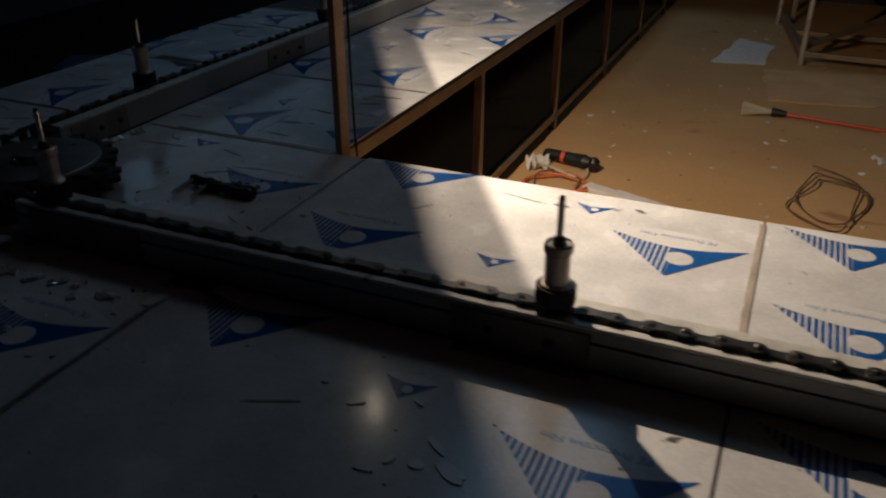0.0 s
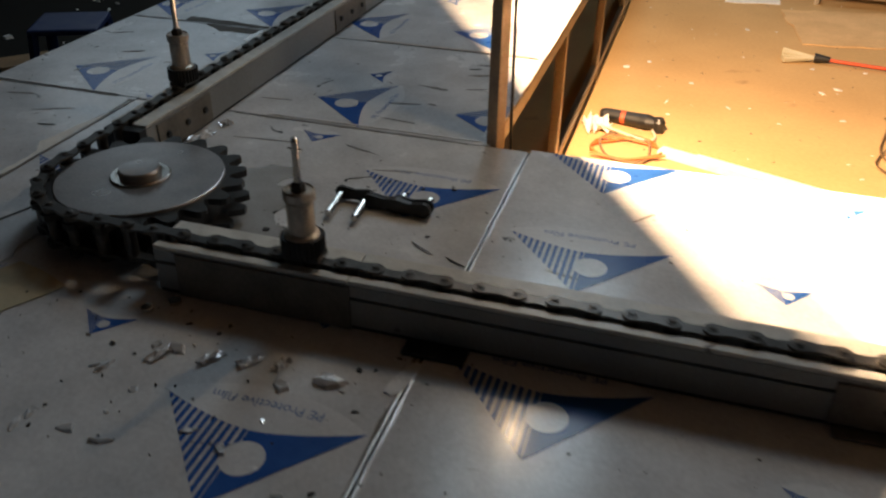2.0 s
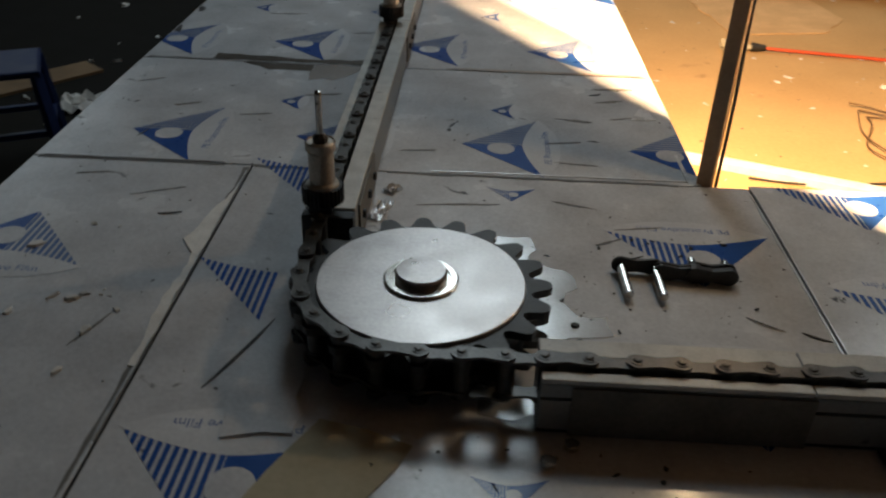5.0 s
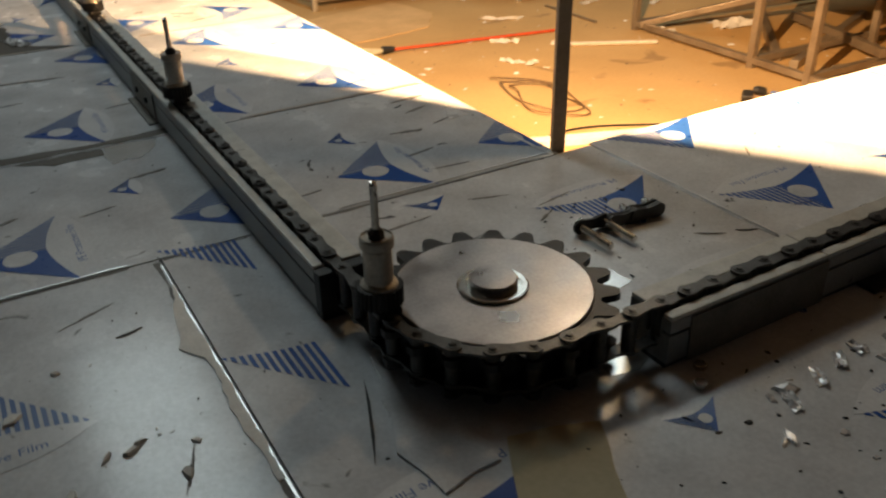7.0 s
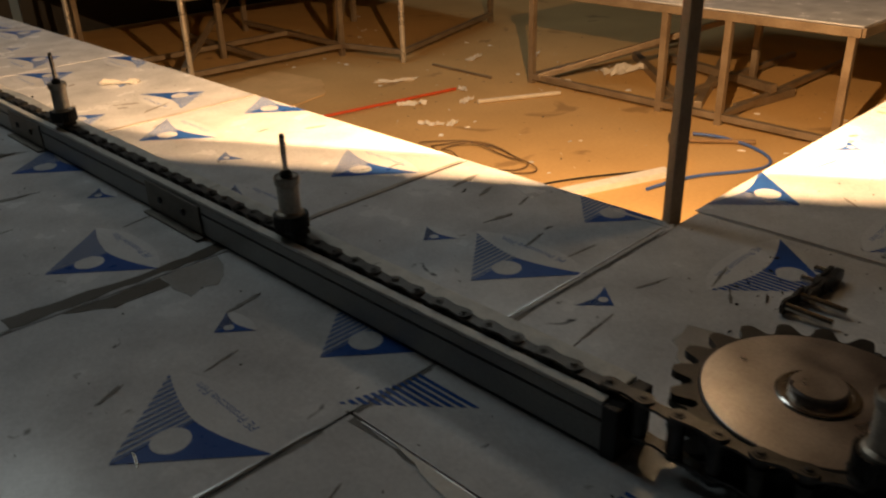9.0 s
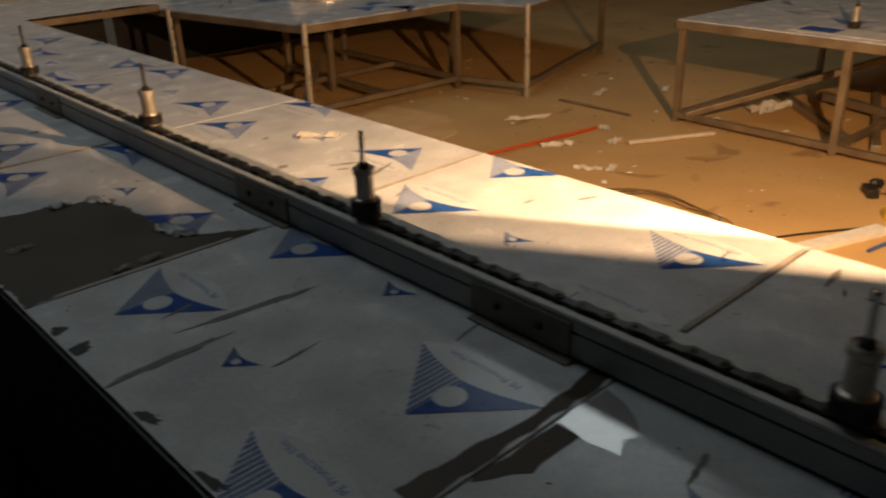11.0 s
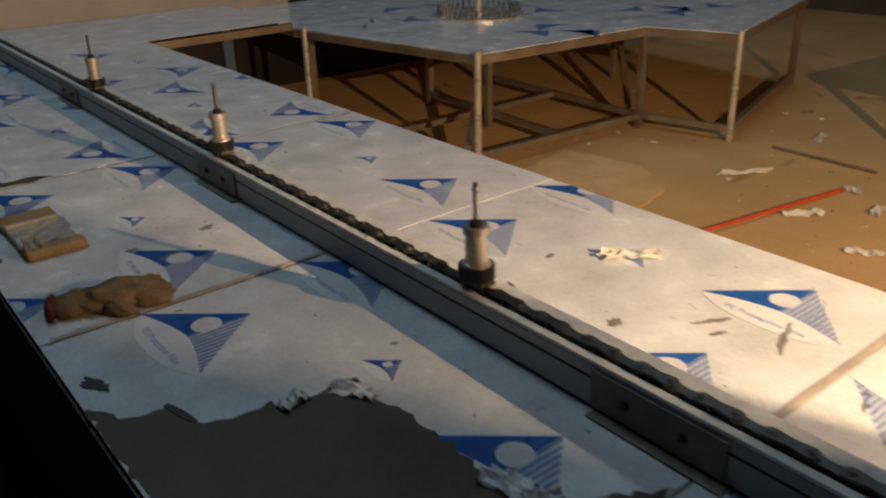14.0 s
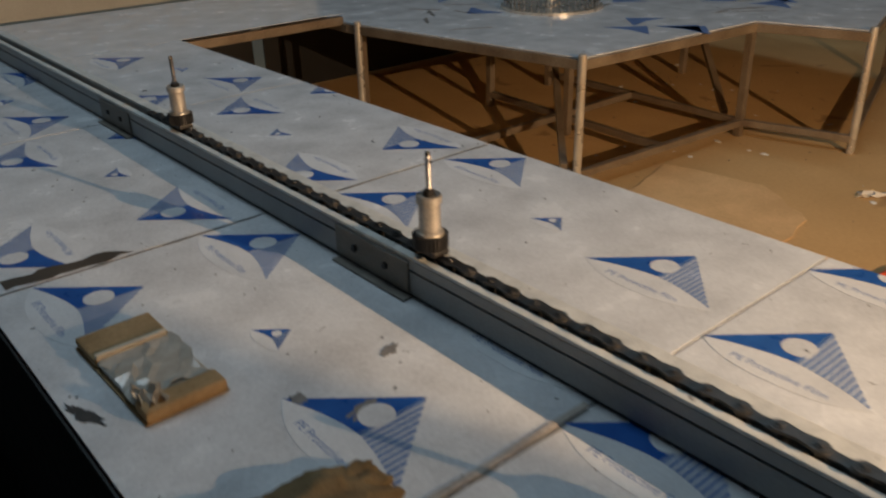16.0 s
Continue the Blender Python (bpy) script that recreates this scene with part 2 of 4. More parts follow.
def ragged(cx, cy, rx, ry, n=28, rough=0.25, turn=0.0, seed=1):
    """An uneven closed outline."""
    own = random.Random(seed)
    steps = [1 + own.uniform(-rough, rough) for _ in range(n)]
    out = []
    for i in range(n):
        a = 2 * math.pi * i / n
        k = 0.5 * steps[i] + 0.25 * steps[i - 1] + 0.25 * steps[(i + 1) % n]
        k += own.uniform(-0.3, 0.3) * rough
        x, y = rx * k * math.cos(a), ry * k * math.sin(a)
        out.append((cx + x * math.cos(turn) - y * math.sin(turn), cy + x * math.sin(turn) + y * math.cos(turn)))
    return out


def crumpled(w, d, h, n=7, seed=1):
    """A thin creased sheet lying on its lowest points."""
    own = random.Random(seed)
    bm = bmesh.new()
    grid = [[bm.verts.new(((i / n - 0.5) * w * own.uniform(0.8, 1.1), (j / n - 0.5) * d * own.uniform(0.8, 1.1), h * own.random() ** 2)) for j in range(n + 1)] for i in range(n + 1)]
    for i in range(n):
        for j in range(n):
            bm.faces.new((grid[i][j], grid[i + 1][j], grid[i + 1][j + 1], grid[i][j + 1]))
    ret = bmesh.ops.extrude_face_region(bm, geom=bm.faces[:])
    for v in [g for g in ret["geom"] if isinstance(g, bmesh.types.BMVert)]:
        v.co.z += 0.0012
    bmesh.ops.recalc_face_normals(bm, faces=bm.faces[:])
    return bm

# ---- the room ----
TOP = 0.75
IN, OUT, FAR2, FAR1 = 0.609, -0.958, 7.2, 4.6
floor = whole("floor", box(-5, -5, -0.1, 9, 12, 0.0), FLOOR, "dusty brown concrete workshop floor with stains", "floor", kind="structure")
# the dark floor outside the table is shade, painted as near-black concrete
FLOOR_SHADE = material("shaded_concrete", (0.016, 0.014, 0.011), 0.8, dark=(0.007, 0.006, 0.005), scale=3, fine=60, amount=1.0, bump=0.3, spec=0.15)
whole("walkway_shade", box(-5.0, -5.0, 0.0, OUT + 0.3, 12.0, 0.006), FLOOR_SHADE, "near-black floor sheet beside the worktable, shade put into its colour", "floor", kind="structure")
whole("wall_north", box(-5, 12, 0, 9, 12.2, 6.1), WALL, "dark sooty plaster wall", "wall", kind="structure")
whole("wall_east", box(9, -5, 0, 9.2, 12.2, 6.1), WALL, "dark sooty plaster wall", "wall", kind="structure")
# unseen window opening, added to hold the west fill lamp
west = box(-5.2, -5, 0, -5, 5.0, 6.1)
box(-5.2, 9.8, 0, -5, 12.2, 6.1, bm=west)
box(-5.2, 5.0, 0, -5, 9.8, 2.7, bm=west)
box(-5.2, 5.0, 4.5, -5, 9.8, 6.1, bm=west)
whole("wall_west", west, WALL, "dark sooty plaster wall with an added opening for fill light", "wall", kind="structure")
# unseen doorway opening, added to let weak sky light in
south = box(-5.2, -5.2, 0, -3.2, -5, 6.1)
box(2.2, -5.2, 0, 9.2, -5, 6.1, bm=south)
box(-3.2, -5.2, 3.6, 2.2, -5, 6.1, bm=south)
whole("wall_south", south, WALL, "dark plaster wall with an added, unseen doorway opening", "wall", kind="structure")
roof = box(-5.2, -5.2, 6.1, 9.2, 3.5, 6.25)
for x0, y0, x1, y1 in ((-5.2, 3.5, -0.6, 8.5), (0.8, 3.5, 4.7, 8.5), (6.1, 3.5, 9.2, 8.5), (4.7, 3.5, 6.1, 3.75), (4.7, 7.45, 6.1, 8.5), (-5.2, 8.5, 9.2, 12.2)):
    box(x0, y0, 6.1, x1, y1, 6.25, bm=roof)
whole("ceiling", roof, WALL, "dark workshop ceiling with two skylight openings", "ceiling", kind="structure")

# ---- the conveyor table: an L with its inner corner at IN, its outer edge at OUT ----
table = thing("conveyor_table", "long L-shaped steel worktable covered with white film-coated sheets", "table")
SHEET_T = 0.003


def sheet(x0, y0, x1, y1):
    g = 0.003
    return part("sheet_panel", box(x0 + g, y0 + g, TOP - SHEET_T, x1 - g, y1 - g, TOP, 0.0006), FILM, table)


YS = [0.595, 1.312, 2.475, 3.637, 4.802, 5.967, FAR2, 8.4]
XS = [OUT, -0.436, 0.712, 1.882, 3.05, FAR1]
panels = {}
for a, b in zip(YS, YS[1:]):
    if b <= FAR2:
        panels["y", a] = sheet(OUT, a, IN, b)
for a, b in zip(XS, XS[1:]):
    panels["x", a] = sheet(a, OUT, b, IN if a > IN else 0.595)
sheet(OUT, FAR2, 1.66, 8.4)
backing = box(OUT + 0.02, OUT + 0.02, TOP - 0.02, FAR1 - 0.02, IN - 0.012, TOP - 0.0045)
box(OUT + 0.02, IN - 0.012, TOP - 0.02, IN - 0.012, 8.38, TOP - 0.0045, bm=backing)
part("backing_plate", backing, DARKSTEEL, table, "dark underlay seen in the joints")
# edge rails and legs
Z1 = TOP - 0.045
edges = [((IN - 0.03, IN - 0.01, Z1), (IN - 0.03, FAR2, Z1)), ((IN - 0.01, IN - 0.03, Z1), (FAR1, IN - 0.03, Z1)), ((OUT + 0.025, OUT, Z1), (OUT + 0.025, 8.4, Z1)), ((OUT, OUT + 0.025, Z1), (FAR1, OUT + 0.025, Z1)), ((IN - 0.03, FAR2 + 0.03, Z1), (1.66, FAR2 + 0.03, Z1))]
for a, b in edges:
    part("edge_rail", bar(a, b, 0.045, 0.05), TUBE, table)
for x in (IN - 0.04, OUT + 0.05):
    for y in (1.95, 3.25, 4.55, 5.85, 7.1):
        part("leg", box(x - 0.02, y - 0.02, 0, x + 0.02, y + 0.02, Z1, 0.003), TUBE, table)
    part("stretcher", bar((x, 0.55, 0.09), (x, 7.1, 0.09), 0.04), TUBE, table)
for y in (IN - 0.04, OUT + 0.05):
    for x in (0.54, 1.85, 3.1, 4.4):
        part("leg", box(x - 0.02, y - 0.02, 0, x + 0.02, y + 0.02, Z1, 0.003), TUBE, table)
    part("stretcher", bar((0.55, y, 0.09), (4.4, y, 0.09), 0.04), TUBE, table)
part("leg", box(OUT + 0.03, OUT + 0.03, 0, OUT + 0.07, OUT + 0.07, Z1, 0.003), TUBE, table)

# added black panels: they stand in for the dark below the table top
part("end_shade", box(OUT + 0.05, 8.385, 0.02, 1.64, 8.398, 0.69), BLACK, table, "added black panel that darkens the space under the far end")
part("side_shade", box(OUT - 0.004, 0.6, 0.03, OUT + 0.001, 8.3, TOP - 0.012), BLACK, table, "added black panel that blocks light under the outer edge")

# ---- printed marks on the film ----
SHIFT = 0.0006


def mark_meshes(k):
    """Solid wing, stripes, dot and bow of one printed mark, scaled by k."""
    def arc(u):
        return k * (0.152 + 0.045 * (abs(u) / (0.172 * k)) ** 1.6)
    n = 12
    solid = [(0, 0)] + [(0.172 * k * (1 - i / n), arc(0.172 * k * (1 - i / n))) for i in range(n + 1)]
    wing = prism(solid, 0, 0.0004)
    stripes = bmesh.new()
    count = 12
    for i in range(count):
        u1 = -0.162 * k * i / count - 0.002 * k
        u0 = u1 - 0.0075 * k
        stripes = prism([(u0, -u0 / 0.162 * 0.192), (u1, -u1 / 0.162 * 0.192), (u1, arc(u1)), (u0, arc(u0))], 0, 0.0004, stripes)
    dot = prism([(0.018 * k + 0.034 * k * math.cos(a), 0.098 * k + 0.034 * k * math.sin(a)) for a in (2 * math.pi * i / 24 for i in range(24))], 0.0004, 0.0008)
    halo = bmesh.new()
    for i in range(2 * n):
        u0, u1 = 0.172 * k * (i / n - 1), 0.172 * k * ((i + 1) / n - 1)
        q0, q1 = (0.092 * k * (1 - (u / (0.172 * k)) ** 2) + 0.0006 for u in (u0, u1))
        halo = prism([(u0, arc(u0)), (u1, arc(u1)), (u1, arc(u1) + q1), (u0, arc(u0) + q0)], -0.0002, 0.0001, halo)
    return (mesh("wing", wing, BLUE), mesh("stripes", stripes, BLUE), mesh("dot", dot, FILM), mesh("halo", halo, HALO))


BIG, SMALL = mark_meshes(1.0), mark_meshes(0.32)
PALE_STRIPES = BIG[1].copy()
PALE_STRIPES.materials[0] = PALE_BLUE
PALE_SMALL = SMALL[1].copy()
PALE_SMALL.materials[0] = PALE_BLUE
WORDS = bpy.data.curves.new("lettering", "FONT")
WORDS.body, WORDS.size, WORDS.align_x, WORDS.align_y = "PE Protective Film", 0.026, "CENTER", "CENTER"
WORDS.extrude = 0.0002
WORDS.materials.append(PALE_BLUE)


def clipped(me, m, rect):
    """The mesh set at m, cut off where it runs past the sheet's edges."""
    own = bmesh.new()
    own.from_mesh(me)
    own.transform(m)
    x0, y0, x1, y1 = rect
    for co, no in (((x0, 0, 0), (-1, 0, 0)), ((x1, 0, 0), (1, 0, 0)), ((0, y0, 0), (0, -1, 0)), ((0, y1, 0), (0, 1, 0))):
        bmesh.ops.bisect_plane(own, geom=own.verts[:] + own.edges[:] + own.faces[:], plane_co=co, plane_no=no, clear_outer=True)
    out = bpy.data.meshes.new(me.name)
    own.to_mesh(out)
    own.free()
    out.materials.append(me.materials[0])
    return out


def mark(panel, x, y, turn, big=True, pale=False, rect=None):
    """A printed mark with its lower tip at x, y, turned about the vertical."""
    wing, stripes, dot, halo = BIG if big else SMALL
    if pale:
        stripes = PALE_STRIPES if big else PALE_SMALL
    m = pose(x, y, TOP + SHIFT, 0, 0, turn)
    k = 1.0 if big else 0.32
    corners = [m @ Vector((u * k, v * k, 0)) for u, v in ((0, 0), (0.175, 0.2), (-0.165, 0.2), (0, 0.25))]
    cut = rect and any(not (rect[0] < c.x < rect[2] and rect[1] < c.y < rect[3]) for c in corners)
    for name, me in (("print_wing", wing), ("print_stripes", stripes), ("print_dot", dot), ("print_halo", halo)):
        if cut:
            me = clipped(me, m, rect)
            if not me.polygons:
                continue
        ob = new(name, me)
        ob.parent = panel
        ob.matrix_basis = Matrix() if cut else m
    if big:
        at = m @ Vector((0, 0.212, 0))
        if rect is None or (rect[0] + 0.02 < at.x < rect[2] - 0.02 and rect[1] + 0.02 < at.y < rect[3] - 0.02):
            ob = new("lettering", WORDS)
            ob.parent = panel
            ob.matrix_basis = m @ pose(0, 0.212, 0, 0, 0, 180)


# arm along y: two staggered rows on each sheet, the sheets turned either way
ROWS = {
    0.595: (-90, [(0.77, -0.785, 4)]),
    1.312: (-90, [(2.29, -0.815, 4), (1.52, -1.01, 4)]),
    2.475: (90, [(2.69, -0.334, 3), (3.467, -0.543, 4)]),
    3.637: (90, [(3.85, -0.862, 4), (4.615, -0.655, 4)]),
    4.802: (-90, [(5.0, -0.935, 4), (5.77, -0.73, 4)]),
    5.967: (90, [(6.157, -0.73, 4), (6.935, -0.53, 3)]),
}
for a, (turn, rows) in ROWS.items():
    end = YS[YS.index(a) + 1]
    rect = (OUT + 0.005, a + 0.005, IN - 0.005, end - 0.005)
    for y, x0, count in rows:
        for i in range(count):
            mark(panels["y", a], x0 + 0.416 * i, y, turn, pale=True, rect=rect)
for a, y, xs in ((0.595, 1.0, (0.12, -0.46)), (1.312, 1.912, (-0.752, -0.325, 0.092)), (2.475, 3.077, (-0.40, 0.36)), (3.637, 4.22, (-0.504, 0.325)), (4.802, 5.40, (0.12, -0.46)), (5.967, 6.56, (-0.40, 0.36))):
    for x in xs:
        mark(panels["y", a], x, y, ROWS[a][0], big=False, pale=True)
# arm along x and the corner
for a, cols in ((-0.436, [(0.52, (0.172, -0.25, -0.668)), (-0.245, (-0.468,))]), (0.712, [(0.921, (0.421, -0.003, -0.45)), (1.69, (0.205, -0.21, -0.65))]), (1.882, [(2.09, (0.40, -0.02, -0.45)), (2.86, (0.2, -0.21, -0.65))]), (3.05, [(3.26, (0.4, -0.02)), (4.0, (0.2, -0.21))])):
    for x, ys in cols:
        for y in ys:
            if not (-0.245 < y < -0.18):
                mark(panels["x", a], x, y, 0, rect=(a + 0.005, OUT + 0.005, XS[XS.index(a) + 1] - 0.005, IN - 0.005 if a > IN else 0.59))
for a, x, y in ((-0.436, 0.145, -0.39), (-0.436, 0.165, 0.475), (0.712, 1.305, 0.08), (0.712, 1.45, 0.47), (0.712, 1.33, -0.45), (1.882, 2.47, 0.08)):
    mark(panels["x", a], x, y, 0, big=False)
p = panels["x", OUT]
for x, y, turn in ((-0.815, 0.33, 180), (-0.815, -0.086, 180), (-0.815, -0.502, 180)):
    mark(p, x, y, turn, pale=True, rect=(OUT + 0.005, OUT + 0.005, -0.441, 0.59))
for x, y in ((-0.275, -0.005), (-0.275, 0.44)):
    ob = new("print_stripes", BIG[1])
    ob.parent = panels["x", -0.436]
    ob.matrix_basis = pose(x, y, TOP + SHIFT, 0, 0, 0)

# places where the film is torn off or scuffed
def patch(panel, points, mat, name="bare_patch", z=0.0012):
    return part(name, prism(points, TOP + 0.0003, TOP + z), mat, panel)


def frayed(points, step=0.03, amount=0.012, seed=2):
    """The outline with ragged sides."""
    own = random.Random(seed)
    out = []
    for (x0, y0), (x1, y1) in zip(points, points[1:] + points[:1]):
        n = max(1, int(math.hypot(x1 - x0, y1 - y0) / step))
        for i in range(n):
            k = i / n
            w = amount if i else 0
            out.append((x0 + (x1 - x0) * k + own.uniform(-w, w), y0 + (y1 - y0) * k + own.uniform(-w, w)))
    return out


SHINY = material("smooth_bare_steel", (0.78, 0.78, 0.77), 0.22, metal=0.55, dark=(0.60, 0.59, 0.58), scale=12, fine=160, bump=0.03, rough_var=0.05)
patch(panels["y", 2.475], frayed([(-0.951, 2.482), (-0.30, 2.482), (-0.434, 2.565), (-0.494, 2.612), (-0.519, 2.67), (-0.50, 2.712), (-0.494, 2.845), (-0.50, 2.93), (-0.525, 3.01), (-0.505, 3.085), (-0.55, 3.10), (-0.64, 3.075), (-0.66, 3.12), (-0.74, 3.12), (-0.81, 3.155), (-0.83, 3.235), (-0.90, 3.25), (-0.951, 3.33)], 0.018, 0.008), STEEL)
patch(panels["y", 1.312], frayed([(-0.74, 1.322), (-0.19, 1.322), (-0.19, 1.375), (-0.42, 1.350), (-0.59, 1.368), (-0.74, 1.378)], 0.03, 0.006, 4), STEEL)
patch(panels["y", 0.595], frayed([(-0.64, 1.304), (-0.42, 1.304), (-0.42, 1.25), (-0.55, 1.245), (-0.61, 1.285)], 0.03, 0.008, 41), STEEL)
patch(panels["y", 0.595], frayed([(-0.415, 1.304), (-0.27, 1.304), (-0.285, 1.25), (-0.31, 1.21), (-0.345, 1.175), (-0.375, 1.19), (-0.415, 1.17), (-0.425, 1.23)], 0.03, 0.006, 5), SHINY)
patch(panels["x", -0.436], frayed([(0.13, 0.32), (0.20, 0.325), (0.21, 0.275), (0.19, 0.225), (0.265, 0.20), (0.28, 0.145), (0.25, 0.095), (0.275, 0.055), (0.325, 0.06), (0.33, 0.005), (0.20, -0.03), (0.05, 0.10), (0.08, 0.28)], 0.025, 0.010, 6), SHINY)
patch(panels["x", -0.436], frayed([(0.12, -0.14), (0.22, -0.14), (0.215, -0.185), (0.15, -0.215), (0.10, -0.205)], 0.03, 0.010, 8), SHINY)
patch(panels["x", OUT], frayed([(-0.4405, 0.48), (-0.450, 0.42), (-0.466, 0.37), (-0.474, 0.30), (-0.488, 0.25), (-0.470, 0.22), (-0.456, 0.20), (-0.452, 0.12), (-0.462, 0.05), (-0.455, -0.05), (-0.452, -0.14), (-0.4405, -0.14)], 0.02, 0.003, 31), PAPER, "torn_edge", 0.003)
patch(panels["y", 4.802], frayed([(-0.9, 4.815), (-0.6, 4.812), (-0.65, 4.86), (-0.9, 4.87)], 0.03, 0.01, 9), STEEL)
for i, (x, y, rx, ry) in enumerate(((-0.935, 2.31, 0.020, 0.018), (-0.93, 2.20, 0.028, 0.022), (-0.94, 1.86, 0.014, 0.035), (-0.944, 1.62, 0.010, 0.05), (-0.91, 3.40, 0.020, 0.035), (-0.93, 4.22, 0.012, 0.05))):
    a = 1.312 if y < 2.475 else 2.475 if y < 3.637 else 3.637
    patch(panels["y", a], [(max(px, OUT + 0.008), py) for px, py in ragged(x, y, rx, ry, 34, 0.6, 0.3, 60 + i)], GRIT, "smudge")
smudges = random.Random(11)
for x, y, rx, ry, turn, pan in ((-0.56, 2.085, 0.14, 0.017, -0.13, 1.312), (-0.80, 2.02, 0.12, 0.020, 0.02, 1.312), (-0.62, 1.84, 0.05, 0.006, 0.1, 1.312), (-0.70, 2.20, 0.03, 0.008, 0.2, 1.312), (-0.35, 1.06, 0.04, 0.010, 0.2, 0.595), (0.25, 2.62, 0.05, 0.013, 0.4, 2.475), (0.20, 2.76, 0.035, 0.012, -0.5, 2.475), (0.165, 2.72, 0.018, 0.010, -0.4, 2.475), (0.04, 2.895, 0.018, 0.020, 0.1, 2.475), (0.50, 1.95, 0.03, 0.012, -0.4, 1.312), (0.36, 2.06, 0.02, 0.008, 0, 1.312), (0.18, 3.23, 0.016, 0.010, 0.2, 2.475), (-0.62, 4.00, 0.012, 0.03, 0, 3.637), (-0.55, 3.90, 0.03, 0.02, 0.3, 3.637), (-0.40, 4.02, 0.025, 0.022, 0.3, 3.637), (0.45, 1.10, 0.03, 0.01, 0.3, 0.595), (0.35, 0.95, 0.035, 0.012, -0.2, 0.595), (-0.7, 0.95, 0.03, 0.008, 0.4, 0.595), (0.30, 0.80, 0.04, 0.008, 0.2, 0.595), (0.48, 1.20, 0.05, 0.012, 0.1, 0.595)):
    patch(panels["y", pan], ragged(x, y, rx * 1.1, ry * 0.62, 40, 0.5, turn, smudges.randint(0, 999)), DUST, "scuff")
TAPE = material("aged_tape", (0.52, 0.46, 0.40), 0.6, dark=(0.13, 0.115, 0.10), scale=9, fine=120, amount=1.3, bump=0.1)
# folded strip along the joints of the film
for (x0, y0), (x1, y1), pan in (((-0.02, 0.602), (0.58, 0.606), ("y", 0.595)), ((-0.436, -0.3), (-0.436, 0.56), ("x", -0.436)), ((-0.93, 0.5965), (-0.50, 0.5965), ("y", 0.595)), ((0.712, -0.02), (0.712, 0.56), ("x", 0.712)), ((0.712, -0.75), (0.712, -0.32), ("x", 0.712)), ((1.882, 0.0), (1.882, 0.58), ("x", 1.882)), ((-0.93, 3.640), (-0.25, 3.640), ("y", 3.637)), ((-0.05, 2.478), (0.59, 2.478), ("y", 2.475)), ((-0.88, 2.4785), (-0.40, 2.4785), ("y", 2.475)), ((0.02, 1.318), (0.58, 1.318), ("y", 1.312))):
    d = Vector((x1 - x0, y1 - y0, 0))
    side = Vector((-d.y, d.x, 0)).normalized()
    own = random.Random(int(1000 * (x0 + 2 * y1)))
    n = 16
    bright = (pan[0] == "x" and x0 < 1) or y0 < 1 and x0 < 0.1
    for sign in (-1, 1) if bright and x0 > 0 else (1,):
        up, low = [], []
        for i in range(n + 1):
            q = Vector((x0, y0, 0)) + d * (i / n)
            near = 0.0022 if bright else -0.005
            up.append(tuple((q + side * sign * ((0.0048 if bright else 0.0085) + 0.004 * own.random()))[:2]))
            low.append(tuple((q + side * sign * (near + 0.0012 * own.random()))[:2]))
        part("joint_strip", prism(up + low[::-1], TOP + 0.0002, TOP + 0.0026), BRIGHT if bright else TAPE, panels[pan])

GRIME = material("joint_grime", (0.24, 0.23, 0.215), 0.7, dark=(0.09, 0.085, 0.08), scale=20, fine=200, amount=1.2, bump=0.1)
grime = random.Random(19)
for (x0, y0), (x1, y1), pan, half in (((-0.94, 0.588), (-0.50, 0.588), ("x", OUT), 0.007), ((-0.43, 0.588), (-0.25, 0.588), ("x", -0.436), 0.006), ((-0.12, 0.588), (0.55, 0.588), ("x", -0.436), 0.006), ((-0.94, 1.319), (-0.74, 1.319), ("y", 1.312), 0.008), ((-0.02, 1.320), (0.59, 1.320), ("y", 1.312), 0.007), ((-0.447, -0.90), (-0.447, 0.58), ("x", OUT), 0.006), ((0.703, -0.9), (0.703, -0.26), ("x", -0.436), 0.005), ((-0.94, 4.795), (-0.26, 4.795), ("y", 3.637), 0.007), ((-0.12, 4.795), (0.59, 4.795), ("y", 3.637), 0.005), ((-0.94, 3.630), (-0.26, 3.630), ("y", 2.475), 0.004)):
    d = Vector((x1 - x0, y1 - y0))
    side = Vector((-d.y, d.x)).normalized()
    n = max(8, int(d.length / 0.035))
    up, low = [], []
    for i in range(n + 1):
        q = Vector((x0, y0)) + d * (i / n)
        w = half * (0.25 + 1.1 * grime.random() ** 1.5)
        up.append(tuple(q + side * w))
        low.append(tuple(q - side * w * grime.uniform(0.5, 1.0)))
    patch(panels[pan], up + low[::-1], GRIME, "grime", 0.0009)
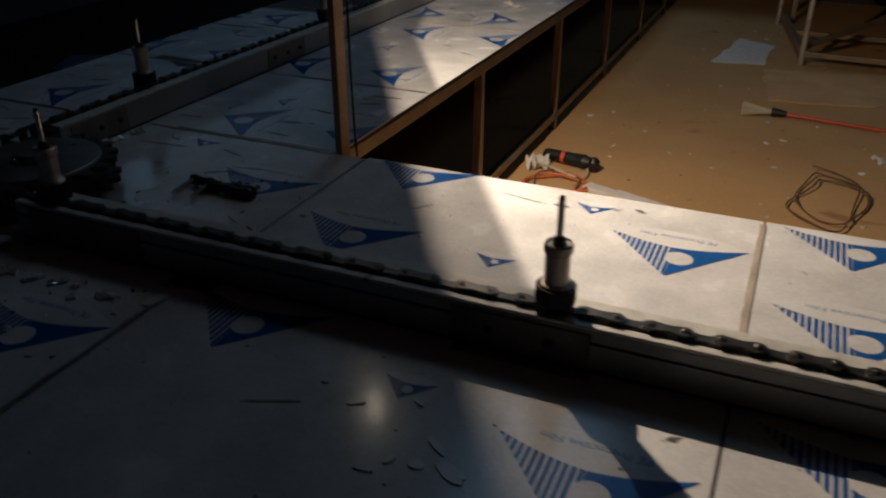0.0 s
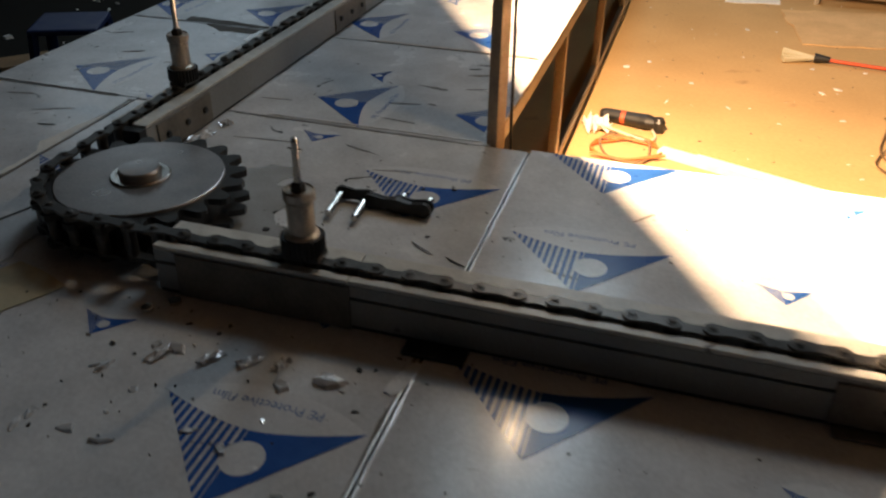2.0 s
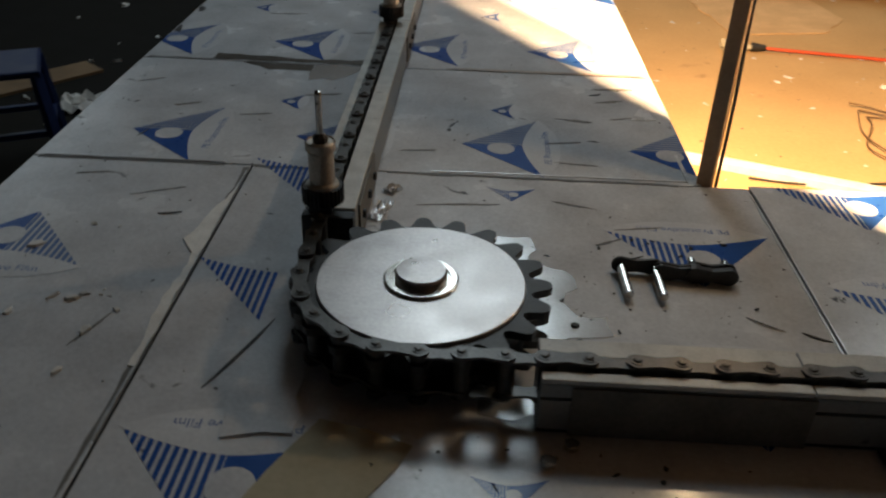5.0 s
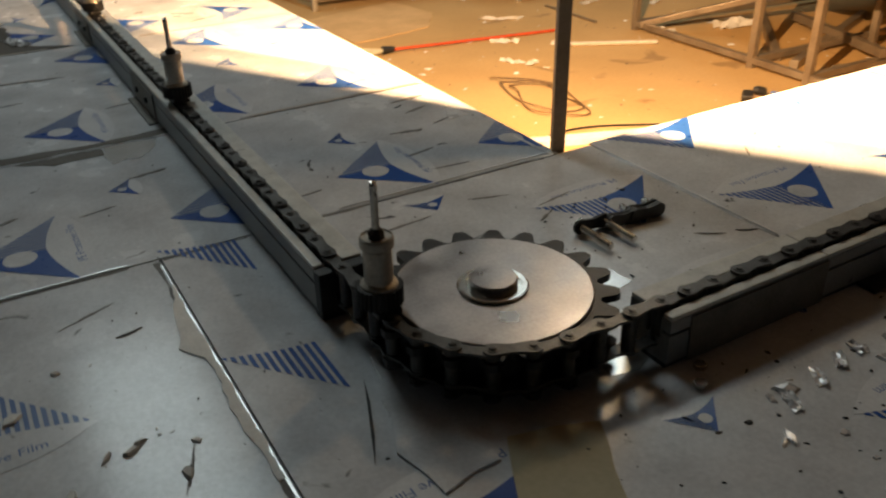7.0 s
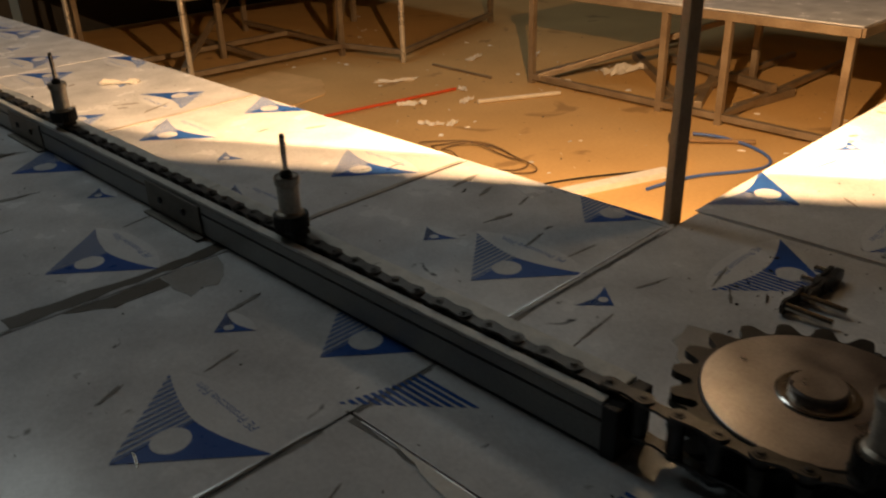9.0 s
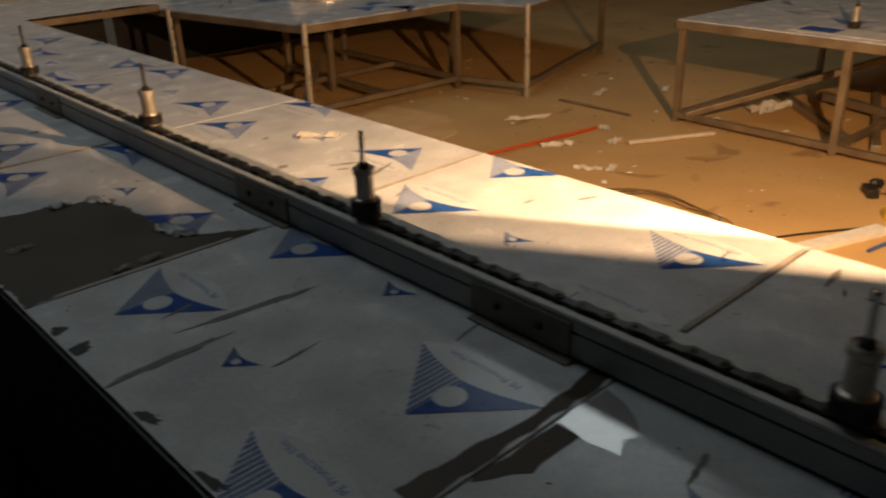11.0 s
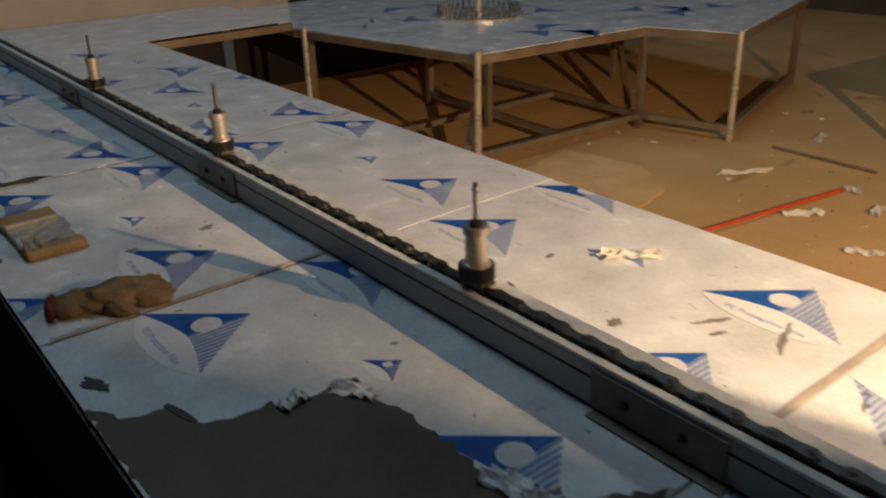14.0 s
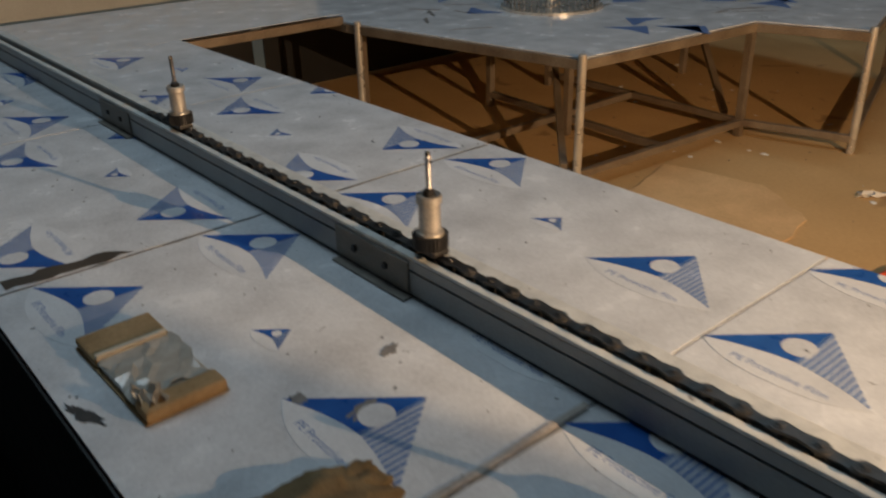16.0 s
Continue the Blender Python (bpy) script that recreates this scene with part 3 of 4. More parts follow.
for x, y, l, turn, pan in ((-0.60, 0.45, 0.06, 0.4, ("x", OUT)), (-0.78, 0.52, 0.05, 0.2, ("x", OUT)), (-0.55, -0.05, 0.05, 1.2, ("x", OUT)), (0.05, 0.45, 0.09, 0.1, ("x", -0.436)), (0.30, 0.47, 0.05, -0.3, ("x", -0.436)), (0.43, 0.38, 0.06, 0.2, ("x", -0.436)), (0.36, 0.32, 0.04, 0.5, ("x", -0.436)), (0.62, -0.08, 0.07, -0.6, ("x", -0.436)), (0.58, 0.30, 0.05, -0.9, ("x", -0.436)), (0.05, -0.62, 0.05, 0.6, ("x", -0.436)), (0.52, -0.55, 0.07, 0.2, ("x", -0.436)), (0.90, 0.05, 0.05, -0.2, ("x", 0.712)), (1.02, 0.33, 0.04, 0.9, ("x", 0.712)), (1.25, 0.50, 0.08, -0.2, ("x", 0.712)), (1.12, -0.55, 0.06, 0.4, ("x", 0.712)), (-0.05, 0.72, 0.05, 0.1, ("y", 0.595)), (0.32, 0.68, 0.06, -0.1, ("y", 0.595)), (0.48, 0.98, 0.04, 0.3, ("y", 0.595)), (-0.50, 0.90, 0.04, 0.2, ("y", 0.595)), (-0.86, 1.12, 0.05, 0.5, ("y", 0.595)), (-0.30, 1.65, 0.05, 0.2, ("y", 1.312)), (0.42, 1.45, 0.06, 0.1, ("y", 1.312)), (0.15, 2.40, 0.05, 0.3, ("y", 1.312))):
    patch(panels[pan], ragged(x, y, l * 0.8, 0.0035, 30, 0.6, turn, grime.randint(0, 999)), GRIME, "scratch", 0.0009)

# ---- guide rails ----
PITCH, TEETH = 0.0621, 20
R = PITCH / (2 * math.sin(math.pi / TEETH))
CH = 0.862
SPEED = 0.092


GRIMED = material("oil_grimed_plate", (0.24, 0.22, 0.19), 0.5, dark=(0.08, 0.07, 0.058), scale=12, fine=120, amount=1.2, bump=0.15, spec=0.3)


def guide_rail(length, label, brackets, joints, inside):
    """A rail along +x, its chain line on y = 0."""
    r = thing("guide_rail", label, "rail", group="chain guide rails")
    for k, end in enumerate(joints + [length]):
        a = ([0] + joints)[k]
        inner, outer_y = -0.057, 0.038
        section = [(inner, TOP + 0.009), (outer_y, TOP + 0.009), (outer_y, 0.813), (0.021, 0.8132), (0.021, 0.8188), (outer_y, 0.819), (outer_y, 0.842), (0.016, 0.842), (0.016, 0.800), (-0.016, 0.800), (-0.016, 0.842), (inner, 0.842)]
        body = prism(section, a + 0.001, end - 0.001, m=Matrix(((0, 0, 1, 0), (1, 0, 0, 0), (0, 1, 0, 0), (0, 0, 0, 1))))
        part("profile", body, ALU, r, "grey aluminium profile with a groove")
        # the shadow line below the rail is built as a black inset strip
        part("shadow_strip", box(a + 0.001, inner + 0.005, TOP, end - 0.001, outer_y - 0.004, TOP + 0.0088), BLACK, r, "black inset strip, the shadow line under the rail put into its colour")
        for y0, y1 in ((inner, -0.018), (0.018, outer_y)):
            part("wear_strip", box(a + 0.001, y0, 0.8425, end - 0.001, y1, 0.851, 0.0025), STRIP, r, "white plastic wear strip")
    for x in brackets:
        plate = box(x - 0.14, 0.0385, TOP + 0.010, x + 0.14, 0.0435, 0.836, 0.002)
        box(x - 0.15, 0.0385, TOP + 0.001, x + 0.13, 0.066, TOP + 0.006, 0.002, bm=plate)
        b = part("bracket", plate, GRIMED, r, "oil-stained bolted joint plate with an angle foot")
        for dx in (-0.06, 0.06):
            part("bolt", lathe([(0.009, 0), (0.009, 0.005), (0.007, 0.007)], 6, m=Matrix.Translation((x + dx, 0.0435, 0.80)) @ pose(0, 0, 0, -90)), DARKSTEEL, b)
    for x, half in inside:
        b = part("bracket", box(x - half, inner - 0.005, TOP + 0.010, x + half, inner - 0.0003, 0.838, 0.002), GRIMED, r, "brownish joint plate on the inner side")
        for dx in (-0.7, 0.0, 0.7):
            part("bolt", lathe([(0.009, 0), (0.009, 0.005), (0.007, 0.007)], 6, m=Matrix.Translation((x + dx * half, inner - 0.005, 0.80)) @ pose(0, 0, 0, 90)), DARKSTEEL, b)
    return r


rail_x = guide_rail(4.2, "grey aluminium chain guide with white wear strips, beside the sprocket", [1.2, 2.90], [2.1, 3.82], [(2.1, 0.12)])
part("cover_plate", box(3.815, 0.0385, TOP + 0.002, 4.155, 0.0420, 0.840, 0.001), GRIMED, rail_x, "oil-stained brownish cover plate at the rail end")
# dark slab added in place of a shadow; no clamp stands here
part("foot", box(3.60, 0.0385, TOP + 0.001, 3.71, 0.080, TOP + 0.010, 0.003), DARKSTEEL, rail_x, "dark slab put where the rail's shadow falls")
rail_x.matrix_basis = pose(4.385, -R, 0, 0, 0, 180)
rail_y = guide_rail(7.4, "long grey aluminium chain guide with white wear strips", [1.335, 2.35, 4.075, 5.64], [1.25, 2.26, 4.0, 5.56], [(0.16, 0.12), (1.25, 0.14), (4.05, 0.12)])
rail_y.matrix_basis = pose(-R, 0.225, 0, 0, 0, 90)
part("end_block", box(-0.028, -0.058, TOP, 0.0005, 0.04, 0.846, 0.003), BLACK, rail_y, "black plastic end block")

# ---- sprocket ----
sprocket = thing("sprocket", "large dark toothed chain sprocket with a bright machined face", "sprocket", pose(0, 0, TOP))


def toothed(z0, z1):
    pts = []
    for i in range(TEETH):
        c = 2 * math.pi * (i + 0.5) / TEETH
        w = 2 * math.pi / TEETH
        for da, rad in ((-0.5, R - 0.0165), (-0.38, R - 0.013), (-0.29, R - 0.002), (-0.2, R + 0.011), (-0.1, R + 0.018), (0.1, R + 0.018), (0.2, R + 0.011), (0.29, R - 0.002), (0.38, R - 0.013)):
            pts.append((rad * math.cos(c + da * w), rad * math.sin(c + da * w)))
    return prism(pts, z0, z1)


wheel = new("wheel")
wheel.parent = sprocket
part("tooth_plate", toothed(0.080, 0.094), DARKSTEEL, wheel, "dark upper tooth plate")
part("tooth_plate", toothed(0.022, 0.036), DARKSTEEL, wheel, "dark lower tooth plate")
# drum is widened and black to deepen the shade between the plates
part("drum", lathe([(0.178, 0.0365), (0.178, 0.0795)], 48), BLACK, wheel)
turned = random.Random(3)
grooves = [(0.173, 0.094), (0.172, 0.099), (0.170, 0.100)] + [(0.169 - 0.0011 * i, 0.100 - turned.uniform(0.0, 0.00006)) for i in range(100)]
part("face", lathe(grooves, 96), FACE, wheel, "bright machined steel face")
part("seal_ring", lathe([(0.062, 0.1002), (0.062, 0.103), (0.059, 0.105), (0.050, 0.105), (0.049, 0.102)], 48, None), CHROME, wheel, "turned steel ring")
part("shaft", lathe([(0.043, 0.1001), (0.043, 0.115), (0.040, 0.119), (0.02, 0.1195)], 48), FACE, wheel, "worn steel shaft end")
# base is widened and black too, blocking light below the wheel
part("bearing_base", lathe([(0.172, 0.0), (0.172, 0.014), (0.15, 0.018), (0.06, 0.0215)], 48), BLACK, sprocket)

# ---- chain ----
chain = thing("conveyor_chain", "heavy dark oiled roller chain running round the sprocket", "chain")


def link_mesh(name, z_top, z_low, half_w, pins):
    own = bmesh.new()
    n = 10
    pts = []
    for i in range(n + 1):
        a = -math.pi / 2 + math.pi * i / n
        pts.append((PITCH / 2 + half_w * math.cos(a), half_w * math.sin(a)))
    pts.append((0, half_w * 0.68))
    for i in range(n + 1):
        a = math.pi / 2 + math.pi * i / n
        pts.append((-PITCH / 2 + half_w * math.cos(a), half_w * math.sin(a)))
    pts.append((0, -half_w * 0.68))
    own = prism(pts, z_top - 0.005, z_top)
    own = prism(pts, z_low, z_low + 0.005, own)
    for x in (-PITCH / 2, PITCH / 2):
        if pins:
            lathe([(0.0062, z_low - 0.002), (0.0062, z_top + 0.003), (0.0045, z_top + 0.0042)], 12, own, Matrix.Translation((x, 0, 0)))
            lathe([(0.0100, z_top), (0.0100, z_top + 0.0014)], 14, own, Matrix.Translation((x, 0, 0)))
        else:
            lathe([(0.0125, z_low + 0.005), (0.0125, z_top - 0.005)], 14, own, Matrix.Translation((x, 0, 0)))
    return mesh(name, own, LINKSTEEL)


OUTER = link_mesh("outer_link", CH, CH - 0.078, 0.0150, True)
INNER = link_mesh("inner_link", CH - 0.0055, CH - 0.0725, 0.0142, False)
QUARTER = PITCH * TEETH / 4


def pin_at(s):
    """A pin's place at s metres along the chain line; s = 0 where the sprocket is reached."""
    if s <= 0:
        return Vector((-R, -s, 0))
    if s >= QUARTER:
        return Vector((s - QUARTER, -R, 0))
    a = math.pi + (s / QUARTER) * math.pi / 2
    return Vector((R * math.cos(a), R * math.sin(a), 0))


def link_pose(s, z=0.0):
    a, b = pin_at(s - PITCH / 2), pin_at(s + PITCH / 2)
    d = b - a
    return Matrix.Translation((a + b) / 2 + Vector((0, 0, z))) @ pose(0, 0, 0, 0, 0, math.degrees(math.atan2(d.y, d.x)))


def chain_rows(s0, z=0.0):
    """Rows of the way along the chain line; more of them where the line bends."""
    times = {0.0, 4.0, 8.0, 12.0, 16.0}
    for i in range(65):
        t = i * 0.25
        if -0.12 < s0 + SPEED * t < QUARTER + 0.12:
            times.add(t)
    return [(t, link_pose(s0 + SPEED * t, z)) for t in sorted(times)]


START, GAP = 0.61, 1.2425
links = []
S_FIRST = START - 6 * GAP + 0.03
for i in range(-4, 178):
    s0 = S_FIRST + i * PITCH
    if s0 + SPEED * 16 > 4.62:
        break
    ob = new("chain_link", OUTER if i % 2 else INNER)
    ob.parent = chain
    links.append((ob, chain_rows(s0)))

# ---- spindles carried by the chain ----
spindle = thing("chain_spindle", "upright steel spindle with a knurled collar, riding on the chain", "spindle", group="spindles on the chain")
part("saddle", box(-0.036, -0.022, CH - 0.002, 0.036, 0.022, CH + 0.010, 0.003), DARKSTEEL, spindle)
gear = []
for i in range(28):
    for da, rad in ((-0.3, 0.0355), (-0.12, 0.039), (0.12, 0.039), (0.3, 0.0355)):
        a = 2 * math.pi * (i + da) / 28
        gear.append((rad * math.cos(a), rad * math.sin(a)))
part("collar", prism(gear, CH + 0.010, CH + 0.042), DARKSTEEL, spindle, "dark toothed collar")
part("barrel", lathe([(0.031, CH + 0.042), (0.030, CH + 0.046), (0.0235, CH + 0.050), (0.0235, CH + 0.108), (0.022, CH + 0.110)], 32), SPINDLE, spindle, "bright turned barrel")
part("flange", lathe([(0.022, CH + 0.110), (0.0275, CH + 0.113), (0.0275, CH + 0.127), (0.025, CH + 0.130), (0.0245, CH + 0.127), (0.012, CH + 0.127)], 32), SPINDLE, spindle, "bright flange with a raised rim")
part("nut", lathe([(0.0135, CH + 0.1272), (0.0135, CH + 0.137), (0.008, CH + 0.143)], 8), DARKSTEEL, spindle)
part("rod", lathe([(0.0062, CH + 0.142), (0.0062, CH + 0.216), (0.0052, CH + 0.222), (0.002, CH + 0.223)], 14), CHROME, spindle, "thin steel rod")
part("cross_pin", rod((-0.013, 0, CH + 0.203), (0.013, 0, CH + 0.203), 0.0014, segments=6), DARKSTEEL, spindle)
# each one a little off its even place on the chain
spindles = [(spindle, chain_rows(START + GAP))]
for n, slack in ((2, 0.0), (0, -0.014), (-1, -0.042), (-2, -0.030), (-3, -0.014), (-4, -0.004), (-5, 0.0), (-6, 0.0)):
    spindles.append((copy_thing(spindle, Matrix()), chain_rows(START + n * GAP + slack)))

# ---- post with the flood lamp ----
post = thing("lamp_post", "brown-stained steel post standing at the inner corner of the table", "post")
part("tube", bar((0.618, 0.618, 0), (0.616, 0.614, 2.35), 0.034), POSTRUST, post)
part("foot", box(0.575, 0.575, 0, 0.66, 0.66, 0.008, 0.002), TUBE, post)
cable("cord", [(0.642, 0.640, 1.9), (0.655, 0.630, 1.5), (0.640, 0.645, 1.2), (0.652, 0.628, 0.95), (0.65, 0.65, 0.6), (0.68, 0.70, 0.2), (0.8, 0.9, 0.01)], 0.004, BLACK, "", parent=post)
# facing n = (0.84, 0.545), its lower lip cuts the light off
flood = thing("flood_lamp", "black work lamp with a lit halogen bulb, fixed to the post", "lamp", Matrix.Translation(LAMP) @ pose(0, 0, 0, 0, 0, 31.0))
case = box(-0.07, -0.115, -0.085, 0.0225, 0.115, -0.080)
box(-0.07, -0.115, 0.080, 0.0225, 0.115, 0.085, bm=case)
box(-0.075, -0.115, -0.085, -0.070, 0.115, 0.085, bm=case)
box(-0.07, -0.120, -0.085, 0.0225, -0.115, 0.085, bm=case)
box(-0.07, 0.115, -0.085, 0.0225, 0.120, 0.085, bm=case)
part("housing", case, BLACK, flood)
part("bracket", bar((-0.07, 0, 0.0), (-0.11, -0.13, 0.0), 0.03), TUBE, flood)

bulb = part("bulb", lathe([(0.004, -0.026), (0.014, -0.022), (0.019, -0.010), (0.018, 0.004), (0.010, 0.022), (0.009, 0.028)], 20), GLOW, post, "small warm glowing bulb on a flex", m=pose(0.73, 0.55, 1.67))
part("cap", lathe([(0.010, 0.0285), (0.010, 0.05), (0.004, 0.056)], 16), BLACK, bulb)
cable("flex", [(0.73, 0.55, 1.72), (0.73, 0.55, 1.97), (0.71, 0.56, 2.17), (0.626, 0.61, 2.27)], 0.003, BLACK, "", parent=post)

# ---- the other tables ----


def side_table(label, outline, z, legs, braces, group=""):
    t = thing("work_table", label, "table", group=group)
    part("top", prism(outline, z - 0.006, z), FILM, t, "film-covered steel top")
    n = len(outline)
    for i in range(n):
        (x0, y0), (x1, y1) = outline[i], outline[(i + 1) % n]
        part("apron", bar((x0, y0, z - 0.034), (x1, y1, z - 0.034), 0.035, 0.05), TUBE, t)
    for x, y, shiny in legs:
        if shiny:
            part("leg", lathe([(0.019, 0.0), (0.022, 0.01), (0.022, z + 0.01), (0.018, z + 0.02)], 18, m=Matrix.Translation((x, y, 0))), STAINLESS, t, "round stainless leg")
        else:
            part("leg", box(x - 0.022, y - 0.022, 0, x + 0.022, y + 0.022, z - 0.05, 0.003), TUBE, t)
    for a, b in braces:
        part("stretcher", bar(a, b, 0.04), TUBE, t)
    return t


Z2 = 0.70
back_table = side_table("stepped steel work table with stainless legs and a film-covered top", [(1.66, 7.15), (1.925, 5.53), (3.31, 5.42), (3.48, 4.83), (5.2, 5.35), (5.6, 8.4), (1.7, 8.4)], Z2, [(1.66, 7.06, True), (1.92, 5.525, True), (3.485, 4.825, True), (3.33, 5.45, False), (1.78, 7.2, False), (2.7, 7.0, False), (3.4, 7.1, False), (5.2, 5.4, False), (4.4, 6.6, False), (2.6, 6.2, False)], [((1.92, 5.53, 0.09), (3.33, 5.44, 0.09)), ((3.33, 5.44, 0.09), (3.48, 4.83, 0.09)), ((3.48, 4.83, 0.09), (5.2, 5.4, 0.09)), ((1.92, 5.53, 0.09), (1.7, 7.1, 0.09)), ((3.33, 5.44, 0.09), (3.4, 7.1, 0.09)), ((2.6, 5.5, 0.09), (2.7, 7.0, 0.09)), ((1.8, 6.3, 0.09), (3.4, 6.3, 0.09)), ((1.9, 5.6, 0.12), (3.3, 7.0, 0.5)), ((3.4, 5.6, 0.1), (4.4, 6.6, 0.6))], "work tables")
right_table = side_table("long steel work table on square brown legs with a film-covered top", [(3.64, 3.62), (3.56, 1.25), (6.3, 1.12), (6.3, 3.40)], Z2, [(3.66, 3.58, False), (3.62, 2.46, False), (3.60, 2.02, False), (3.58, 1.30, False), (5.5, 3.4, False), (5.5, 1.25, False), (4.6, 2.3, False)], [((3.66, 3.6, 0.05), (3.58, 1.28, 0.05)), ((3.66, 3.58, 0.05), (5.5, 3.4, 0.05)), ((3.62, 2.46, 0.05), (5.5, 2.4, 0.05)), ((3.60, 2.02, 0.05), (5.5, 2.0, 0.05)), ((3.58, 1.3, 0.05), (5.5, 1.25, 0.05)), ((3.64, 3.5, 0.06), (4.6, 2.5, 0.45))], "work tables")

worn = random.Random(31)


def worn_marks(table, outline, count):
    """Rubbed-off print and scuffs scattered over a table top."""
    top = [c for c in table.children if c.name.startswith("top")][0]
    xs, ys = [q[0] for q in outline], [q[1] for q in outline]
    done = 0
    while done < count:
        x, y = worn.uniform(min(xs) + 0.1, max(xs) - 0.1), worn.uniform(min(ys) + 0.1, max(ys) - 0.1)
        inside = False
        for (x0, y0), (x1, y1) in zip(outline, outline[1:] + outline[:1]):
            if (y0 > y) != (y1 > y) and x < x0 + (y - y0) / (y1 - y0) * (x1 - x0):
                inside = not inside
        if not inside:
            continue
        kind = done % 3
        shape = ragged(0, 0, worn.uniform(0.05, 0.13), worn.uniform(0.008, 0.03), 26, 0.5, worn.uniform(0, 3.1), done)
        if kind == 0:
            shape = [(0, 0), (0.16, 0.19), (0.0, 0.15), (-0.15, 0.18)]
        part("worn_print" if kind == 0 else "scuff", prism(shape, 0, 0.0008), (PALE_BLUE, DUST, GRIME)[kind], top, m=pose(x, y, Z2 + 0.0003, 0, 0, worn.choice((0, 90, -90, 180))))
        done += 1


worn_marks(back_table, [(1.8, 7.2), (2.0, 5.65), (3.35, 5.5), (3.55, 5.0), (5.0, 5.45), (5.2, 7.6), (1.8, 7.6)], 54)
worn_marks(right_table, [(3.75, 3.5), (3.7, 1.4), (6.0, 1.3), (6.0, 3.3)], 26)

# rings of pins standing on the far tables


# black panel added at the back, for the darkness under this table
part("back_shade", box(1.72, 8.37, 0.02, 5.58, 8.38, 0.64), BLACK, back_table, "added black panel that darkens the space under the table")


def pin_ring(x, y, radius, label):
    ring = thing("pin_ring", label, "machine ring", pose(x, y, Z2), group="pin rings")
    part("base_ring", lathe([(radius + 0.03, 0), (radius + 0.03, 0.016), (radius - 0.03, 0.016), (radius - 0.04, 0.02)], 48), STAINLESS, ring)
    me = None
    for i in range(40):
        a = 2 * math.pi * i / 40
        if me is None:
            me = mesh("pin", lathe([(0.010, 0.0), (0.010, 0.035), (0.007, 0.04), (0.007, 0.07)], 8), CHROME)
        ob = new("pin", me)
        ob.parent = ring
        ob.matrix_basis = pose(radius * math.cos(a), radius * math.sin(a), 0.015)
    part("hub", lathe([(0.06, 0.0), (0.06, 0.03), (0.03, 0.04), (0.03, 0.12)], 24), STAINLESS, ring)
    return ring


pin_ring(5.45, 2.50, 0.34, "round steel ring of upright pins on the long table")
pin_ring(2.88, 6.62, 0.30, "round steel ring of upright pins on the stepped table")
loose = copy_thing(spindle, pose(3.98, 2.60, Z2 - CH + 0.002))
tagged(loose, "loose steel spindle standing on the work table")
leaflet = whole("leaflet", prism([(3.66, 2.30), (3.69, 2.88), (3.92, 2.86), (3.90, 2.28)], Z2 + 0.001, Z2 + 0.004), PAPER, "white and blue printed leaflet at the table edge", "paper")
part("print", prism([(3.72, 2.62), (3.73, 2.84), (3.88, 2.83), (3.87, 2.60)], Z2 + 0.0042, Z2 + 0.0048), BLUE, leaflet)

# end of the long arm
cab = thing("metal_cabinet", "low grey steel cabinet beyond the end of the table", "cabinet", pose(-0.62, 8.85, 0))
part("body", box(-0.5, -0.2, 0, 0.5, 0.4, 0.95, 0.01), ALU, cab)
part("door", box(-0.46, -0.215, 0.06, -0.01, -0.201, 0.90, 0.004), ALU, cab)
part("door", box(0.01, -0.215, 0.06, 0.46, -0.201, 0.90, 0.004), ALU, cab)
whole("board", box(0.1, 9.0, 0.0, 2.6, 9.05, 1.25, 0.004), CREAM, "large cream board leaning behind the table end", "board")

# blue stool and boards beyond the outer edge
stool = thing("stool", "dark blue plastic stool on the floor beside the table", "stool", pose(-1.85, 2.0, 0, 0, 0, 25))
part("seat", box(-0.16, -0.16, 0.43, 0.16, 0.16, 0.46, 0.012), BLUEPLASTIC, stool)
for sx in (-1, 1):
    for sy in (-1, 1):
        part("leg", bar((sx * 0.18, sy * 0.18, 0), (sx * 0.14, sy * 0.14, 0.44), 0.045, 0.03), BLUEPLASTIC, stool)
for sx in (-1, 1):
    part("rung", bar((sx * 0.16, -0.16, 0.2), (sx * 0.16, 0.16, 0.2), 0.025), BLUEPLASTIC, stool)
    part("rung", bar((-0.16, sx * 0.16, 0.2), (0.16, sx * 0.16, 0.2), 0.025), BLUEPLASTIC, stool)
for i, (x, y, turn, w) in enumerate(((-2.0, 0.9, 20, 0.16), (-2.3, 1.4, 75, 0.12), (-2.4, 2.8, 50, 0.2))):
    whole("plank", box(-0.55, -w / 2, 0, 0.55, w / 2, 0.022, 0.003), WOOD, "short brown offcut plank on the floor", "plank", pose(x, y, 0.001 + 0.0 * i, 0, 0, turn), "planks")
for i, (x, y) in enumerate(((-1.35, 1.75), (-1.28, 2.15), (-1.6, 1.2), (-1.9, 2.7))):
    whole("crumpled_film", crumpled(0.3, 0.2, 0.05, 6, 40 + i), PAPER, "crumpled strip of torn white film on the floor", "film", pose(x, y, 0.001, 0, 0, 37 * i), "crumpled film")

# ---- on the floor inside the opening ----
broom = thing("broom", "straw broom with an orange handle lying on the floor", "broom", pose(1.83, 4.055, 0, 0, 0, -8))
bristles = bmesh.new()
for i in range(26):
    a = rng.uniform(-0.5, 0.5)
    bristles = rod((0, 0, 0.03), (-0.22 * math.cos(a), 0.22 * math.sin(a), rng.uniform(0.005, 0.06)), 0.006, bristles, 5)
part("bristles", bristles, YELLOWED, broom, "frayed straw bristles")
part("ferrule", lathe([(0.03, 0), (0.018, 0.09)], 14, m=Matrix.Translation((-0.03, 0, 0.03)) @ pose(0, 0, 0, 0, 90)), BLACK, broom)
